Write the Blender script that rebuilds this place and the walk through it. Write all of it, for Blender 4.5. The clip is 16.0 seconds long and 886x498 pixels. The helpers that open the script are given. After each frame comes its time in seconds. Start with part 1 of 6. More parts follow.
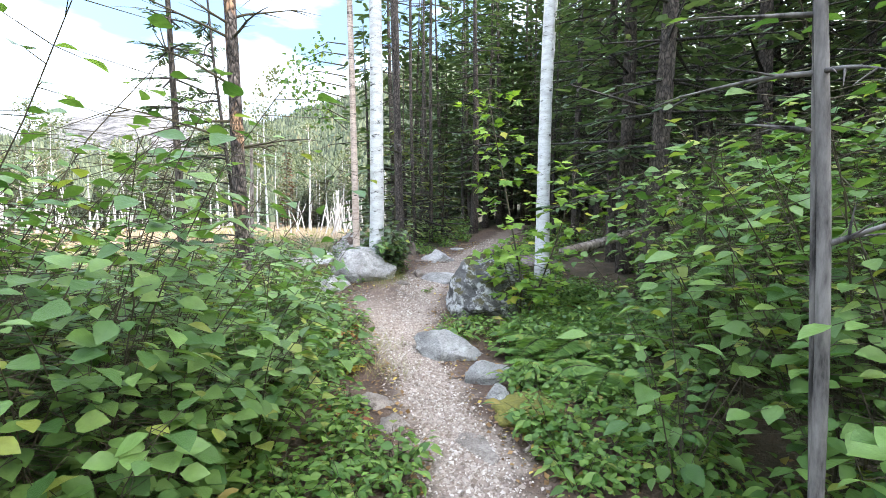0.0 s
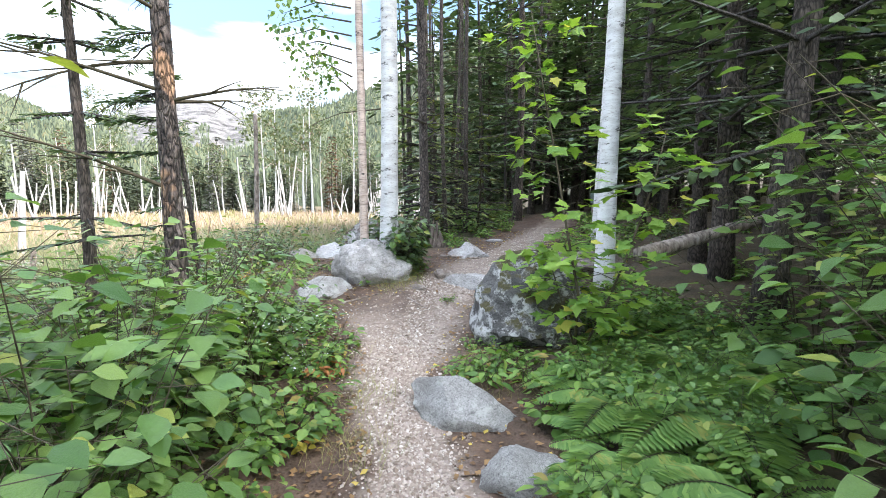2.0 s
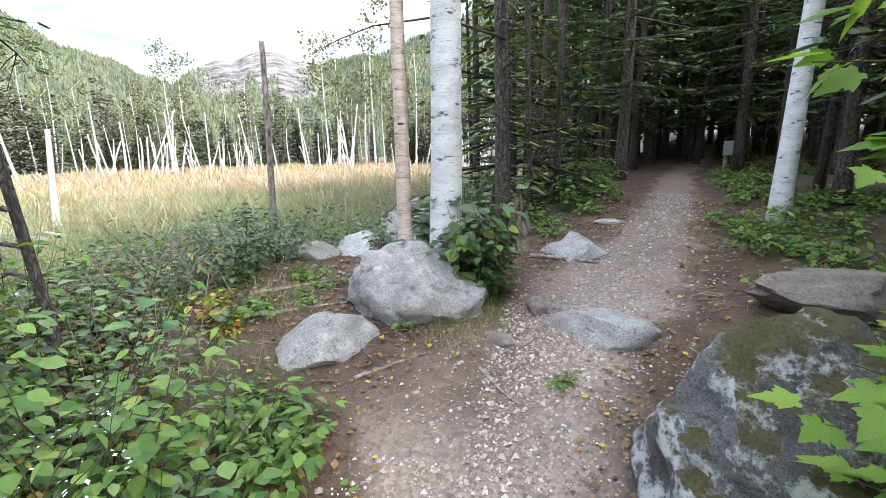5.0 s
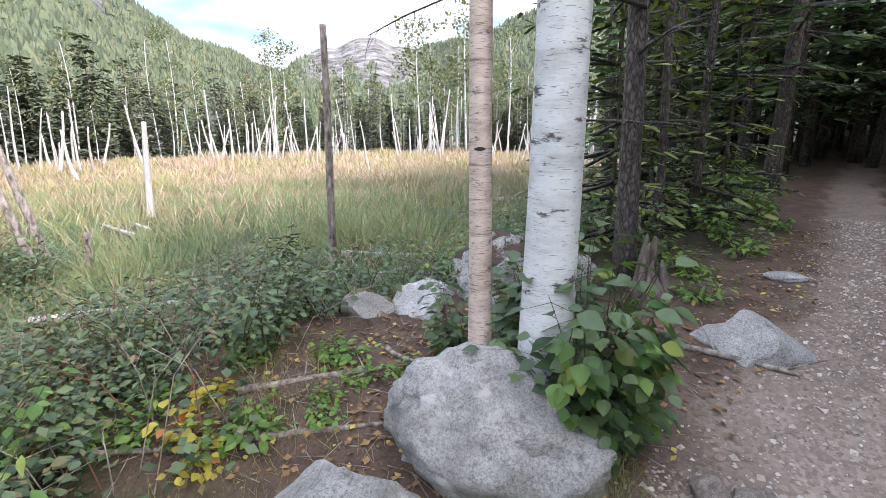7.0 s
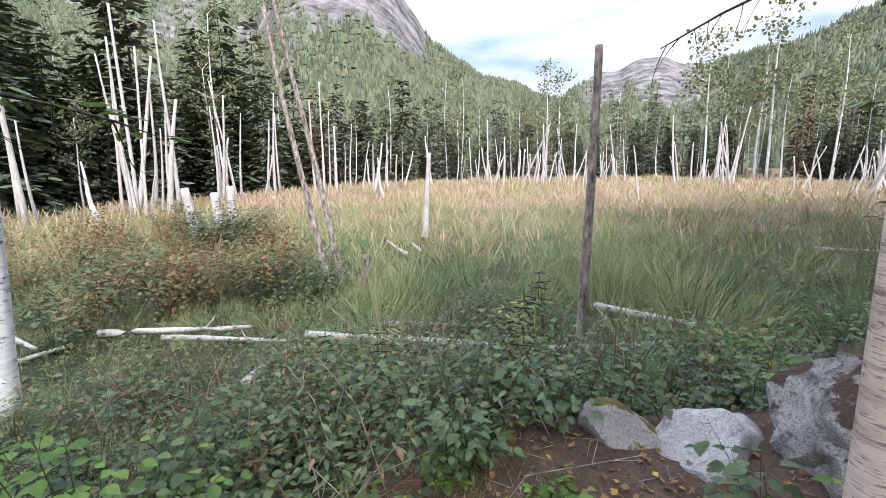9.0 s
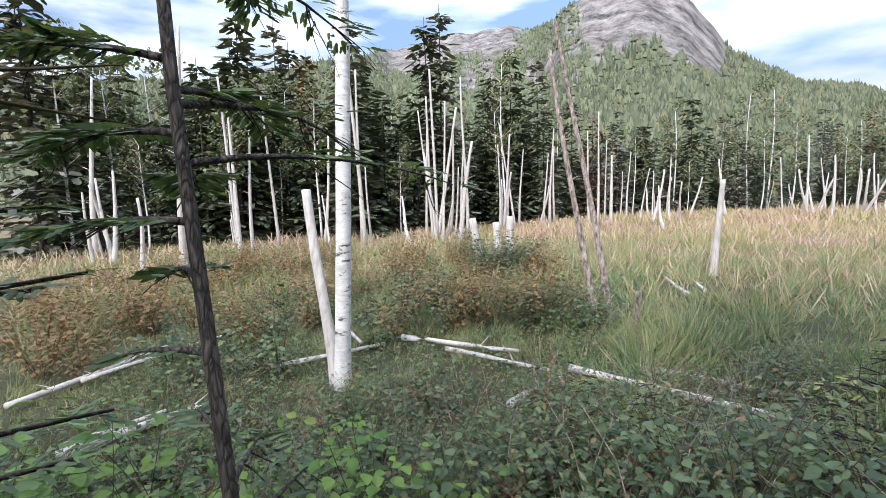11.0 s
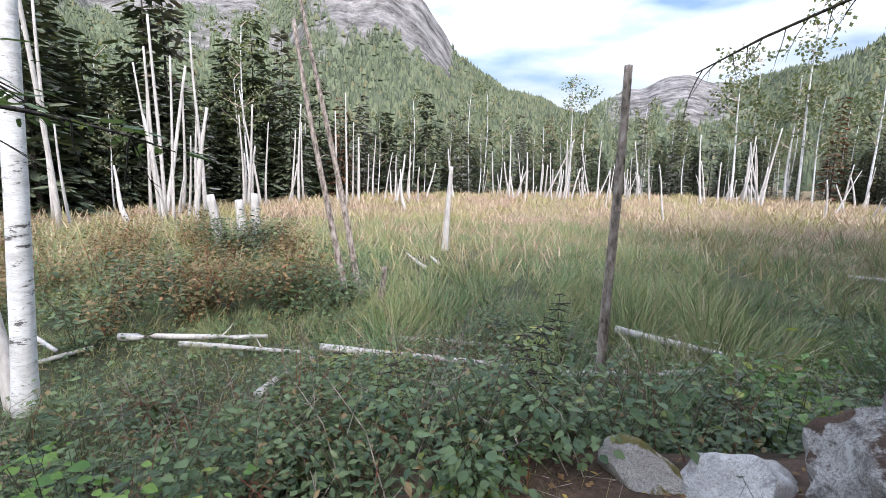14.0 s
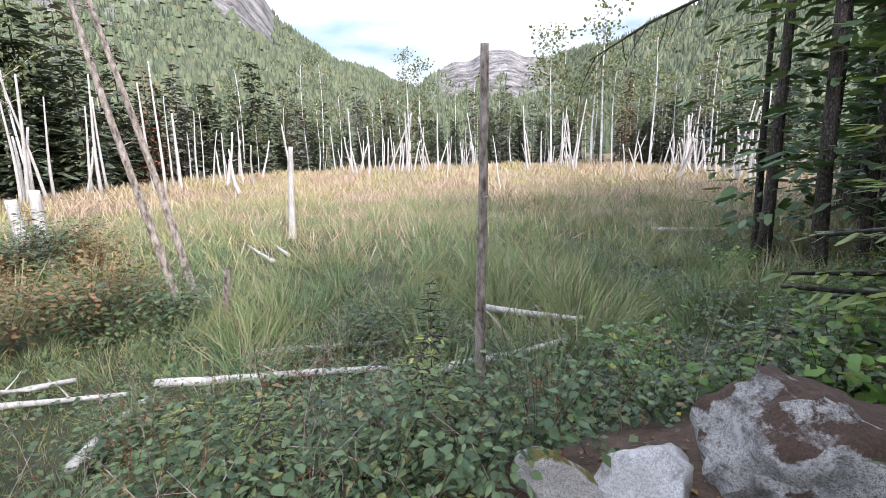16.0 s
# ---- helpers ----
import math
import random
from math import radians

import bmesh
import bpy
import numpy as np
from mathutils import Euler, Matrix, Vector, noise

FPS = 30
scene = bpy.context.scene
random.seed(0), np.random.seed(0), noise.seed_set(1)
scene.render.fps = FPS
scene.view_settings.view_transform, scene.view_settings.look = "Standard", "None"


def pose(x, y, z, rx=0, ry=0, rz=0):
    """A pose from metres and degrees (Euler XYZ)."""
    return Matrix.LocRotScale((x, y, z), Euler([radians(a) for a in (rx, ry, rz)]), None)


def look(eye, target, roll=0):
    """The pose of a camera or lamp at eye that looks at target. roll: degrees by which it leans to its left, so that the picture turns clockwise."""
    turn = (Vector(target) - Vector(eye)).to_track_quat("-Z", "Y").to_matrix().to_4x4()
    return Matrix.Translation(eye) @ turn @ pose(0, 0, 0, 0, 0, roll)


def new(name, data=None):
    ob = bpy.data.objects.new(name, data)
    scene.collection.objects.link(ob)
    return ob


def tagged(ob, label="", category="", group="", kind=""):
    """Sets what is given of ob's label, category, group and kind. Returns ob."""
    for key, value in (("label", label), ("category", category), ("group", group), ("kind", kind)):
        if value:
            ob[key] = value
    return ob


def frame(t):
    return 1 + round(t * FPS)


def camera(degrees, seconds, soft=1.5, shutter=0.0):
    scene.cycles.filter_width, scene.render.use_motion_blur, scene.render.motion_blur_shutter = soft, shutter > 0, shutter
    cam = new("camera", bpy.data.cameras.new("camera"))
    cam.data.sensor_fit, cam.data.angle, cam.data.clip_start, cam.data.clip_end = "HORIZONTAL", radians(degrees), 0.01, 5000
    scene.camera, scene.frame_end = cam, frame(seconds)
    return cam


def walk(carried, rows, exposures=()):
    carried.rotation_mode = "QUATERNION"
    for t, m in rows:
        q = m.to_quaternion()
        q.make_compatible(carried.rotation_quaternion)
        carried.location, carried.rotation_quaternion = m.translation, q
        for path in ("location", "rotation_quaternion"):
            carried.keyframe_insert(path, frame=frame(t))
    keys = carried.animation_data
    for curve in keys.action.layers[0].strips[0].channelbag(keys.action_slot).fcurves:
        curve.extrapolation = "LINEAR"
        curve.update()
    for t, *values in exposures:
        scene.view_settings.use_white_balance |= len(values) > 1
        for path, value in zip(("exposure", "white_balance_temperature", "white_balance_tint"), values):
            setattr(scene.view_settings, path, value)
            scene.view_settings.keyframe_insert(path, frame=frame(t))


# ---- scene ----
cam = camera(86.4, 16.0, 0.8)
PATH = [
    (0, (0.134, 0.031, 1.552), (0.077, 2.026, 1.425), -0.04),
    (0.5, (0.138, 0.440, 1.504), (0.061, 2.434, 1.357), -1.11),
    (1, (0.208, 0.995, 1.568), (0.106, 2.984, 1.392), -1.09),
    (1.5, (0.329, 1.510, 1.608), (0.156, 3.494, 1.432), -0.13),
    (2, (0.327, 2.046, 1.558), (0.075, 4.021, 1.367), 0.14),
    (2.5, (0.291, 2.681, 1.622), (0.001, 4.650, 1.422), 0.27),
    (3, (0.240, 3.315, 1.655), (-0.137, 5.268, 1.444), 0.63),
    (3.5, (0.106, 3.788, 1.658), (-0.388, 5.706, 1.377), -0.38),
    (4, (-0.104, 4.254, 1.764), (-0.628, 6.155, 1.434), -0.55),
    (4.2, (-0.161, 4.446, 1.740), (-0.671, 6.349, 1.396), -0.65),
    (6.3, (-0.661, 6.177, 1.980), (-1.272, 8.024, 1.518), -1.05),
    (6.5, (-0.714, 6.376, 2.036), (-1.383, 8.204, 1.578), -0.92),
    (7, (-0.861, 6.716, 2.071), (-1.714, 8.465, 1.611), -0.47),
    (7.5, (-1.176, 7.068, 2.119), (-2.217, 8.720, 1.682), -0.46),
    (8, (-1.343, 7.280, 2.193), (-2.558, 8.816, 1.789), -1.20),
    (8.5, (-1.416, 7.510, 2.229), (-2.853, 8.850, 1.854), -0.71),
    (9, (-1.504, 7.597, 2.253), (-3.158, 8.664, 1.896), -0.44),
    (9.5, (-1.584, 7.575, 2.288), (-3.378, 8.387, 1.939), -1.10),
    (10, (-1.575, 7.598, 2.300), (-3.491, 8.062, 1.964), -1.02),
    (10.2, (-1.558, 7.602, 2.305), (-3.509, 7.905, 1.985), -1.04),
    (12.3, (-1.501, 7.640, 2.324), (-3.491, 7.571, 2.140), -1.70),
    (12.5, (-1.505, 7.645, 2.326), (-3.494, 7.721, 2.127), -0.98),
    (13, (-1.519, 7.649, 2.325), (-3.446, 8.138, 2.109), 0.49),
    (13.5, (-1.545, 7.651, 2.316), (-3.368, 8.435, 2.070), 1.64),
    (14, (-1.581, 7.651, 2.304), (-3.285, 8.652, 1.997), 1.19),
    (14.5, (-1.736, 7.860, 2.236), (-3.328, 9.004, 1.839), 0.35),
    (15, (-1.855, 8.016, 2.380), (-3.384, 9.241, 1.979), -0.88),
    (15.5, (-2.016, 7.925, 2.401), (-3.461, 9.251, 2.009), -0.51),
    (16, (-2.115, 7.825, 2.458), (-3.399, 9.301, 2.044), -1.12),
]
walk(cam, [(t, look(eye, target, roll)) for t, eye, target, roll in PATH], [(0, 1.38, 6250, 10), (2.5, 1.2, 6300, 10), (4.2, 1.12, 6350, 10), (6.5, 0.93, 6300, 15), (8, 0.62, 6250, 15), (10, 0.46, 6250, 15), (12.5, 0.28, 6150, 12), (14, 0.42, 6150, 14), (15, 0.78, 6300, 16), (16, 0.66, 6250, 15)])

# ---- light ----
world = bpy.data.worlds.new("sky")
world.use_nodes = True
scene.world = world
wn, wl = world.node_tree.nodes, world.node_tree.links
wn.clear()
w_out = wn.new("ShaderNodeOutputWorld")
w_bg = wn.new("ShaderNodeBackground")
w_sky = wn.new("ShaderNodeTexSky")
w_sky.sky_type, w_sky.sun_disc = "NISHITA", False
w_sky.sun_elevation, w_sky.sun_rotation = radians(36), radians(112)
w_sky.air_density, w_sky.dust_density = 1.0, 2.0
w_tc = wn.new("ShaderNodeTexCoord")
w_map = wn.new("ShaderNodeMapping")
w_map.inputs["Scale"].default_value = (1.2, 1.2, 4.5)
w_noise = wn.new("ShaderNodeTexNoise")
w_noise.inputs["Scale"].default_value, w_noise.inputs["Detail"].default_value = 2.2, 7.0
w_ramp = wn.new("ShaderNodeValToRGB")
w_ramp.color_ramp.elements[0].position, w_ramp.color_ramp.elements[1].position = 0.40, 0.62
w_mix = wn.new("ShaderNodeMixRGB")
w_mix.inputs[2].default_value = (7.6, 8.0, 8.5, 1)
wl.new(w_tc.outputs["Generated"], w_map.inputs["Vector"])
wl.new(w_map.outputs["Vector"], w_noise.inputs["Vector"])
wl.new(w_noise.outputs["Fac"], w_ramp.inputs["Fac"])
w_sep = wn.new("ShaderNodeSeparateXYZ")
w_up = wn.new("ShaderNodeMapRange")
for k, v in zip(("From Min", "From Max", "To Min", "To Max"), (0.12, 0.9, 0.62, 2.7)):
    w_up.inputs[k].default_value = v
w_mul = wn.new("ShaderNodeVectorMath")
w_mul.operation = "SCALE"
wl.new(w_tc.outputs["Generated"], w_sep.inputs[0])
wl.new(w_sep.outputs["Z"], w_up.inputs["Value"])
wl.new(w_up.outputs["Result"], w_mul.inputs["Scale"])
wl.new(w_ramp.outputs["Color"], w_mix.inputs[0])
wl.new(w_sky.outputs["Color"], w_mix.inputs[1])
wl.new(w_mix.outputs["Color"], w_mul.inputs[0])
wl.new(w_mul.outputs["Vector"], w_bg.inputs["Color"])
w_bg.inputs["Strength"].default_value = 0.15
wl.new(w_bg.outputs["Background"], w_out.inputs["Surface"])
sun = new("sun", bpy.data.lights.new("sun", "SUN"))
sun.data.energy, sun.data.angle, sun.data.color = 3.2, radians(12), (1.0, 0.96, 0.9)
sun.matrix_world = look((0, 0, 50), (-9.27, 3.75, 50 - 7.27))


# ---- materials ----
def material(name):
    m = bpy.data.materials.new(name)
    m.use_nodes = True
    nt = m.node_tree
    return m, nt, nt.nodes["Principled BSDF"]


def node(nt, kind, **inputs):
    n = nt.nodes.new(kind)
    for k, v in inputs.items():
        n.inputs[k.replace("_", " ")].default_value = v
    return n


def coords(nt, scale=(1, 1, 1), space="Object"):
    tc = nt.nodes.new("ShaderNodeTexCoord")
    mp = nt.nodes.new("ShaderNodeMapping")
    mp.inputs["Scale"].default_value = scale
    nt.links.new(tc.outputs[space], mp.inputs["Vector"])
    return mp.outputs["Vector"]


def noise_fac(nt, vec, scale, detail=5.0, rough=0.6):
    n = node(nt, "ShaderNodeTexNoise", Scale=scale, Detail=detail, Roughness=rough)
    nt.links.new(vec, n.inputs["Vector"])
    return n.outputs["Fac"]


def ramp(nt, fac, stops):
    r = nt.nodes.new("ShaderNodeValToRGB")
    els = r.color_ramp.elements
    while len(els) < len(stops):
        els.new(0.5)
    for e, (p, c) in zip(els, stops):
        e.position, e.color = p, (*c, 1) if len(c) == 3 else c
    nt.links.new(fac, r.inputs["Fac"])
    return r.outputs["Color"]


def mixed(nt, fac, a, b, mode="MIX"):
    m = nt.nodes.new("ShaderNodeMixRGB")
    m.blend_type = mode
    for i, v in ((0, fac), (1, a), (2, b)):
        if isinstance(v, (int, float)):
            m.inputs[i].default_value = v
        elif isinstance(v, tuple):
            m.inputs[i].default_value = (*v, 1)
        else:
            nt.links.new(v, m.inputs[i])
    return m.outputs["Color"]


def bumped(nt, bsdf, fac, strength, distance):
    b = node(nt, "ShaderNodeBump", Strength=strength, Distance=distance)
    nt.links.new(fac, b.inputs["Height"])
    nt.links.new(b.outputs["Normal"], bsdf.inputs["Normal"])


GREY = lambda v: (v, v, v)


def leaf_material(name, dark, light, odd, gloss=0.45, per_object=False, thin=0.35, odd_at=0.93):
    """A leaf: its colour varies from leaf to leaf, and light shines through it."""
    m, nt, b = material(name)
    if per_object:
        rnd = nt.nodes.new("ShaderNodeObjectInfo").outputs["Random"]
    else:
        rnd = nt.nodes.new("ShaderNodeNewGeometry").outputs["Random Per Island"]
    mid = tuple((p + q) / 2 for p, q in zip(dark, light))
    col = ramp(nt, rnd, [(0.0, dark), (0.45, mid), (0.86, light), (odd_at, light), (min(0.995, odd_at + 0.02), odd)])
    blot = noise_fac(nt, coords(nt), 22.0, 3.0)
    col = mixed(nt, 0.35, col, ramp(nt, blot, [(0.3, GREY(0.45)), (0.7, GREY(1.0))]), "MULTIPLY")
    nt.links.new(col, b.inputs["Base Color"])
    b.inputs["Roughness"].default_value = gloss
    b.inputs["Specular IOR Level"].default_value = 0.4
    bumped(nt, b, blot, 0.5, 0.012)
    tr = nt.nodes.new("ShaderNodeBsdfTranslucent")
    warm = mixed(nt, 1.0, col, (1.25, 1.25, 0.55), "MULTIPLY")
    nt.links.new(warm, tr.inputs["Color"])
    ms = nt.nodes.new("ShaderNodeMixShader")
    ms.inputs[0].default_value = thin
    nt.links.new(b.outputs[0], ms.inputs[1])
    nt.links.new(tr.outputs[0], ms.inputs[2])
    nt.links.new(ms.outputs[0], nt.nodes["Material Output"].inputs["Surface"])
    return m


def bark_material(name, stops, scale=(6, 6, 1.2), size=6.0, strength=0.7, distance=0.02, patch=None, plates=0.0):
    m, nt, b = material(name)
    v = coords(nt, scale)
    f = noise_fac(nt, v, size, 7.0, 0.65)
    col = ramp(nt, f, stops)
    big = noise_fac(nt, coords(nt, (1, 1, 0.6)), 2.2, 4.0)
    if patch:
        col = mixed(nt, ramp(nt, big, [(0.54, GREY(0)), (0.60, GREY(1))]), col, patch)
    else:
        col = mixed(nt, 0.5, col, ramp(nt, big, [(0.3, GREY(0.55)), (0.7, GREY(1.1))]), "MULTIPLY")
    if plates:
        vor = node(nt, "ShaderNodeTexVoronoi", Scale=plates)
        vor.feature = "DISTANCE_TO_EDGE"
        warp = nt.nodes.new("ShaderNodeMixRGB")
        warp.inputs[0].default_value = 0.12
        nt.links.new(coords(nt, (1.6, 1.6, 0.8)), warp.inputs[1])
        wob = node(nt, "ShaderNodeTexNoise", Scale=9.0)
        nt.links.new(wob.outputs["Color"], warp.inputs[2])
        nt.links.new(warp.outputs[0], vor.inputs["Vector"])
        crack = ramp(nt, vor.outputs["Distance"], [(0.0, GREY(0.12)), (0.12, GREY(0.75)), (0.3, GREY(1.25))])
        col = mixed(nt, 0.85, col, crack, "MULTIPLY")
        f = mixed(nt, 0.5, f, crack)
    nt.links.new(col, b.inputs["Base Color"])
    b.inputs["Roughness"].default_value = 0.9
    bumped(nt, b, f, strength, distance)
    return m


def birch_material(name, white, shade, amount=0.60, rings=0.12):
    """White bark with dark cross-wise flecks and torn dark patches."""
    m, nt, b = material(name)
    fleck = noise_fac(nt, coords(nt, (9, 9, 95)), 2.0, 3.0, 0.55)
    tear = noise_fac(nt, coords(nt, (2.2, 2.2, 6.0)), 1.7, 8.0, 0.72)
    tone = noise_fac(nt, coords(nt, (1, 1, 3.0)), 3.0, 6.0, 0.7)
    base = ramp(nt, tone, [(0.3, shade), (0.55, white), (0.75, tuple(min(1, c * 1.08) for c in white))])
    base = mixed(nt, ramp(nt, fleck, [(amount + 0.02, GREY(0)), (amount + 0.06, GREY(0.8))]), base, (0.16, 0.12, 0.10))
    base = mixed(nt, ramp(nt, tear, [(0.575, GREY(0)), (0.63, GREY(0.92))]), base, (0.035, 0.028, 0.024))
    ring = noise_fac(nt, coords(nt, (1.2, 1.2, 26)), 1.0, 5.0, 0.6)
    base = mixed(nt, ramp(nt, ring, [(0.56, GREY(0)), (0.66, GREY(rings))]), base, (0.10, 0.062, 0.045))
    nt.links.new(base, b.inputs["Base Color"])
    b.inputs["Roughness"].default_value = 0.7
    bumped(nt, b, mixed(nt, 0.5, tone, fleck), 0.35, 0.01)
    return m


def rock_material(name, light, dark, lichen, moss=0.0, speckle=62.0, growth=((0.045, 0.035, 0.012), (0.12, 0.11, 0.03)), patches=0.56):
    m, nt, b = material(name)
    v = coords(nt)
    big = noise_fac(nt, v, 2.6, 6.0, 0.65)
    fine = noise_fac(nt, v, speckle, 8.0, 0.75)
    vor = node(nt, "ShaderNodeTexVoronoi", Scale=9.0)
    nt.links.new(v, vor.inputs["Vector"])
    col = ramp(nt, big, [(0.32, dark), (0.5, light), (0.7, tuple(min(1, c * 1.15) for c in light))])
    col = mixed(nt, ramp(nt, fine, [(0.38, GREY(0.7)), (0.55, GREY(0.0))]), col, tuple(c * 0.55 for c in dark))
    fleck = noise_fac(nt, v, 170.0, 4.0, 0.7)
    col = mixed(nt, ramp(nt, fleck, [(0.36, GREY(0.85)), (0.47, GREY(0.0))]), col, tuple(c * 0.3 for c in dark))
    col = mixed(nt, ramp(nt, fleck, [(0.58, GREY(0.0)), (0.68, GREY(0.6))]), col, tuple(min(1, c * 1.5) for c in light))
    seam = noise_fac(nt, coords(nt, (3.0, 1.0, 7.0)), 3.0, 8.0, 0.75)
    col = mixed(nt, ramp(nt, seam, [(0.36, GREY(0.8)), (0.46, GREY(0.0))]), col, tuple(c * 0.45 for c in dark))
    col = mixed(nt, ramp(nt, noise_fac(nt, v, 6.5, 9.0, 0.7), [(patches, GREY(0)), (patches + 0.07, GREY(0.75))]), col, lichen)
    if moss:
        geo = nt.nodes.new("ShaderNodeNewGeometry")
        sep = nt.nodes.new("ShaderNodeSeparateXYZ")
        nt.links.new(geo.outputs["Normal"], sep.inputs[0])
        mn = noise_fac(nt, v, 3.2, 6.0, 0.7)
        add = nt.nodes.new("ShaderNodeMath")
        add.operation = "MULTIPLY_ADD"
        nt.links.new(sep.outputs["Z"], add.inputs[0])
        add.inputs[1].default_value = 0.42
        nt.links.new(mn, add.inputs[2])
        mcol = ramp(nt, fine, [(0.35, growth[0]), (0.6, growth[1])])
        col = mixed(nt, ramp(nt, add.outputs[0], [(1.0 - moss, GREY(0)), (1.06 - moss, GREY(1))]), col, mcol)
    nt.links.new(col, b.inputs["Base Color"])
    b.inputs["Roughness"].default_value = 0.88
    bumped(nt, b, mixed(nt, 0.4, mixed(nt, 0.35, fine, fleck), big), 0.9, 0.035)
    return m


def plain_material(name, a, c, size, rough=0.9, bump=0.0):
    m, nt, b = material(name)
    f = noise_fac(nt, coords(nt), size, 6.0, 0.65)
    nt.links.new(ramp(nt, f, [(0.3, a), (0.7, c)]), b.inputs["Base Color"])
    b.inputs["Roughness"].default_value = rough
    if bump:
        bumped(nt, b, f, 0.6, bump)
    return m


BIRCH = birch_material("birch_bark", (0.66, 0.665, 0.67), (0.42, 0.41, 0.405), 0.60)
BIRCH_TAN = birch_material("young_birch_bark", (0.62, 0.50, 0.43), (0.34, 0.235, 0.185), 0.56, 0.7)
DEAD = bark_material("bleached_wood", [(0.25, (0.27, 0.24, 0.22)), (0.5, (0.48, 0.455, 0.43)), (0.75, (0.62, 0.60, 0.575))], (4, 4, 0.7), 5.0, 0.4, 0.01)
DEAD_GREY = bark_material("weathered_dead_bark", [(0.36, (0.07, 0.055, 0.047)), (0.5, (0.25, 0.205, 0.175)), (0.66, (0.42, 0.37, 0.33))], (4, 4, 1.6), 4.0, 0.6, 0.015)
SPRUCE_BARK = bark_material("spruce_bark", [(0.3, (0.035, 0.028, 0.024)), (0.5, (0.10, 0.08, 0.07)), (0.75, (0.20, 0.17, 0.15))], plates=16.0)
DARK_BARK = bark_material("dark_bark", [(0.3, (0.02, 0.017, 0.015)), (0.5, (0.06, 0.052, 0.048)), (0.7, (0.15, 0.13, 0.12))], plates=20.0)
PINE_BARK = bark_material("peeling_pine_bark", [(0.36, (0.022, 0.017, 0.015)), (0.5, (0.10, 0.078, 0.068)), (0.64, (0.21, 0.175, 0.155))], (5, 5, 2.2), 3.0, 1.0, 0.04, patch=(0.42, 0.25, 0.15), plates=13.0)
SMOOTH_BARK = bark_material("smooth_grey_bark", [(0.40, (0.02, 0.018, 0.017)), (0.5, (0.13, 0.12, 0.115)), (0.68, (0.27, 0.255, 0.24))], (7, 7, 1.6), 1.6, 0.6, 0.015)
TWIG = plain_material("twig_bark", (0.035, 0.03, 0.018), (0.085, 0.07, 0.04), 14.0)
RED_TWIG = plain_material("reddish_cane", (0.12, 0.035, 0.02), (0.20, 0.07, 0.04), 14.0)
ROCK = rock_material("granite", (0.36, 0.35, 0.335), (0.21, 0.20, 0.19), (0.46, 0.45, 0.43))
ROCK_PALE = rock_material("pale_granite", (0.44, 0.425, 0.41), (0.27, 0.25, 0.235), (0.52, 0.50, 0.49))
ROCK_WHITE = rock_material("white_granite", (0.56, 0.55, 0.54), (0.42, 0.39, 0.37), (0.62, 0.61, 0.60))
ROCK_MOSS = rock_material("mossy_granite", (0.14, 0.136, 0.132), (0.04, 0.037, 0.035), (0.50, 0.50, 0.49), 0.21, growth=((0.030, 0.026, 0.010), (0.085, 0.075, 0.024)), patches=0.485)
ROCK_CAP = rock_material("moss_capped_granite", (0.50, 0.47, 0.44), (0.36, 0.31, 0.28), (0.58, 0.56, 0.53), 0.20, growth=((0.07, 0.055, 0.015), (0.17, 0.14, 0.03)))
ROCK_SOIL = rock_material("soil_topped_granite", (0.48, 0.46, 0.44), (0.10, 0.085, 0.075), (0.55, 0.54, 0.53), 0.27, growth=((0.035, 0.020, 0.013), (0.085, 0.050, 0.033)))
ROCK_DUSTY = rock_material("dusty_granite", (0.30, 0.255, 0.22), (0.20, 0.165, 0.14), (0.36, 0.32, 0.28), 0.0, 40.0)
NEEDLE = leaf_material("spruce_needles", (0.050, 0.090, 0.048), (0.135, 0.200, 0.100), (0.17, 0.21, 0.10), 0.5, thin=0.28)
# far needles are greyed, which puts a little distance haze into their colour
NEEDLE_FAR = leaf_material("distant_conifer_needles", (0.055, 0.075, 0.048), (0.135, 0.160, 0.095), (0.13, 0.14, 0.09), 0.7, thin=0.1)
NEEDLE_PALE = leaf_material("dying_conifer_needles", (0.12, 0.12, 0.10), (0.25, 0.25, 0.22), (0.2, 0.17, 0.12), 0.7, thin=0.1)
NEEDLE_RUST = leaf_material("rusty_conifer_needles", (0.12, 0.055, 0.03), (0.20, 0.10, 0.05), (0.2, 0.17, 0.12), 0.7, thin=0.1)
NEEDLE_YOUNG = leaf_material("young_fir_needles", (0.08, 0.12, 0.03), (0.20, 0.24, 0.06), (0.30, 0.29, 0.07), 0.5, thin=0.2)


# ---- geometry helpers ----
class Shape:
    """Gathers vertices and faces for one mesh."""

    def __init__(self):
        self.v, self.f = [], []

    def add(self, verts, faces):
        n = len(self.v)
        self.v.extend(verts)
        self.f.extend([tuple(i + n for i in f) for f in faces])

    def stamp(self, tv, tf, mats):
        """Many copies of a template (array of points, list of faces) by 3x4 matrices."""
        mats = np.asarray(mats)
        if not len(mats):
            return
        n = len(self.v)
        pts = np.einsum("kij,vj->kvi", mats[:, :, :3], tv) + mats[:, None, :, 3]
        self.v.extend(map(tuple, pts.reshape(-1, 3).tolist()))
        k = len(tv)
        for i in range(len(mats)):
            o = n + i * k
            self.f.extend([tuple(j + o for j in f) for f in tf])

    def mesh(self, name, mat, smooth=True):
        me = bpy.data.meshes.new(name)
        me.from_pydata(self.v, [], self.f)
        if mat:
            me.materials.append(mat)
        if smooth:
            me.polygons.foreach_set("use_smooth", [True] * len(me.polygons))
        me.update()
        return me


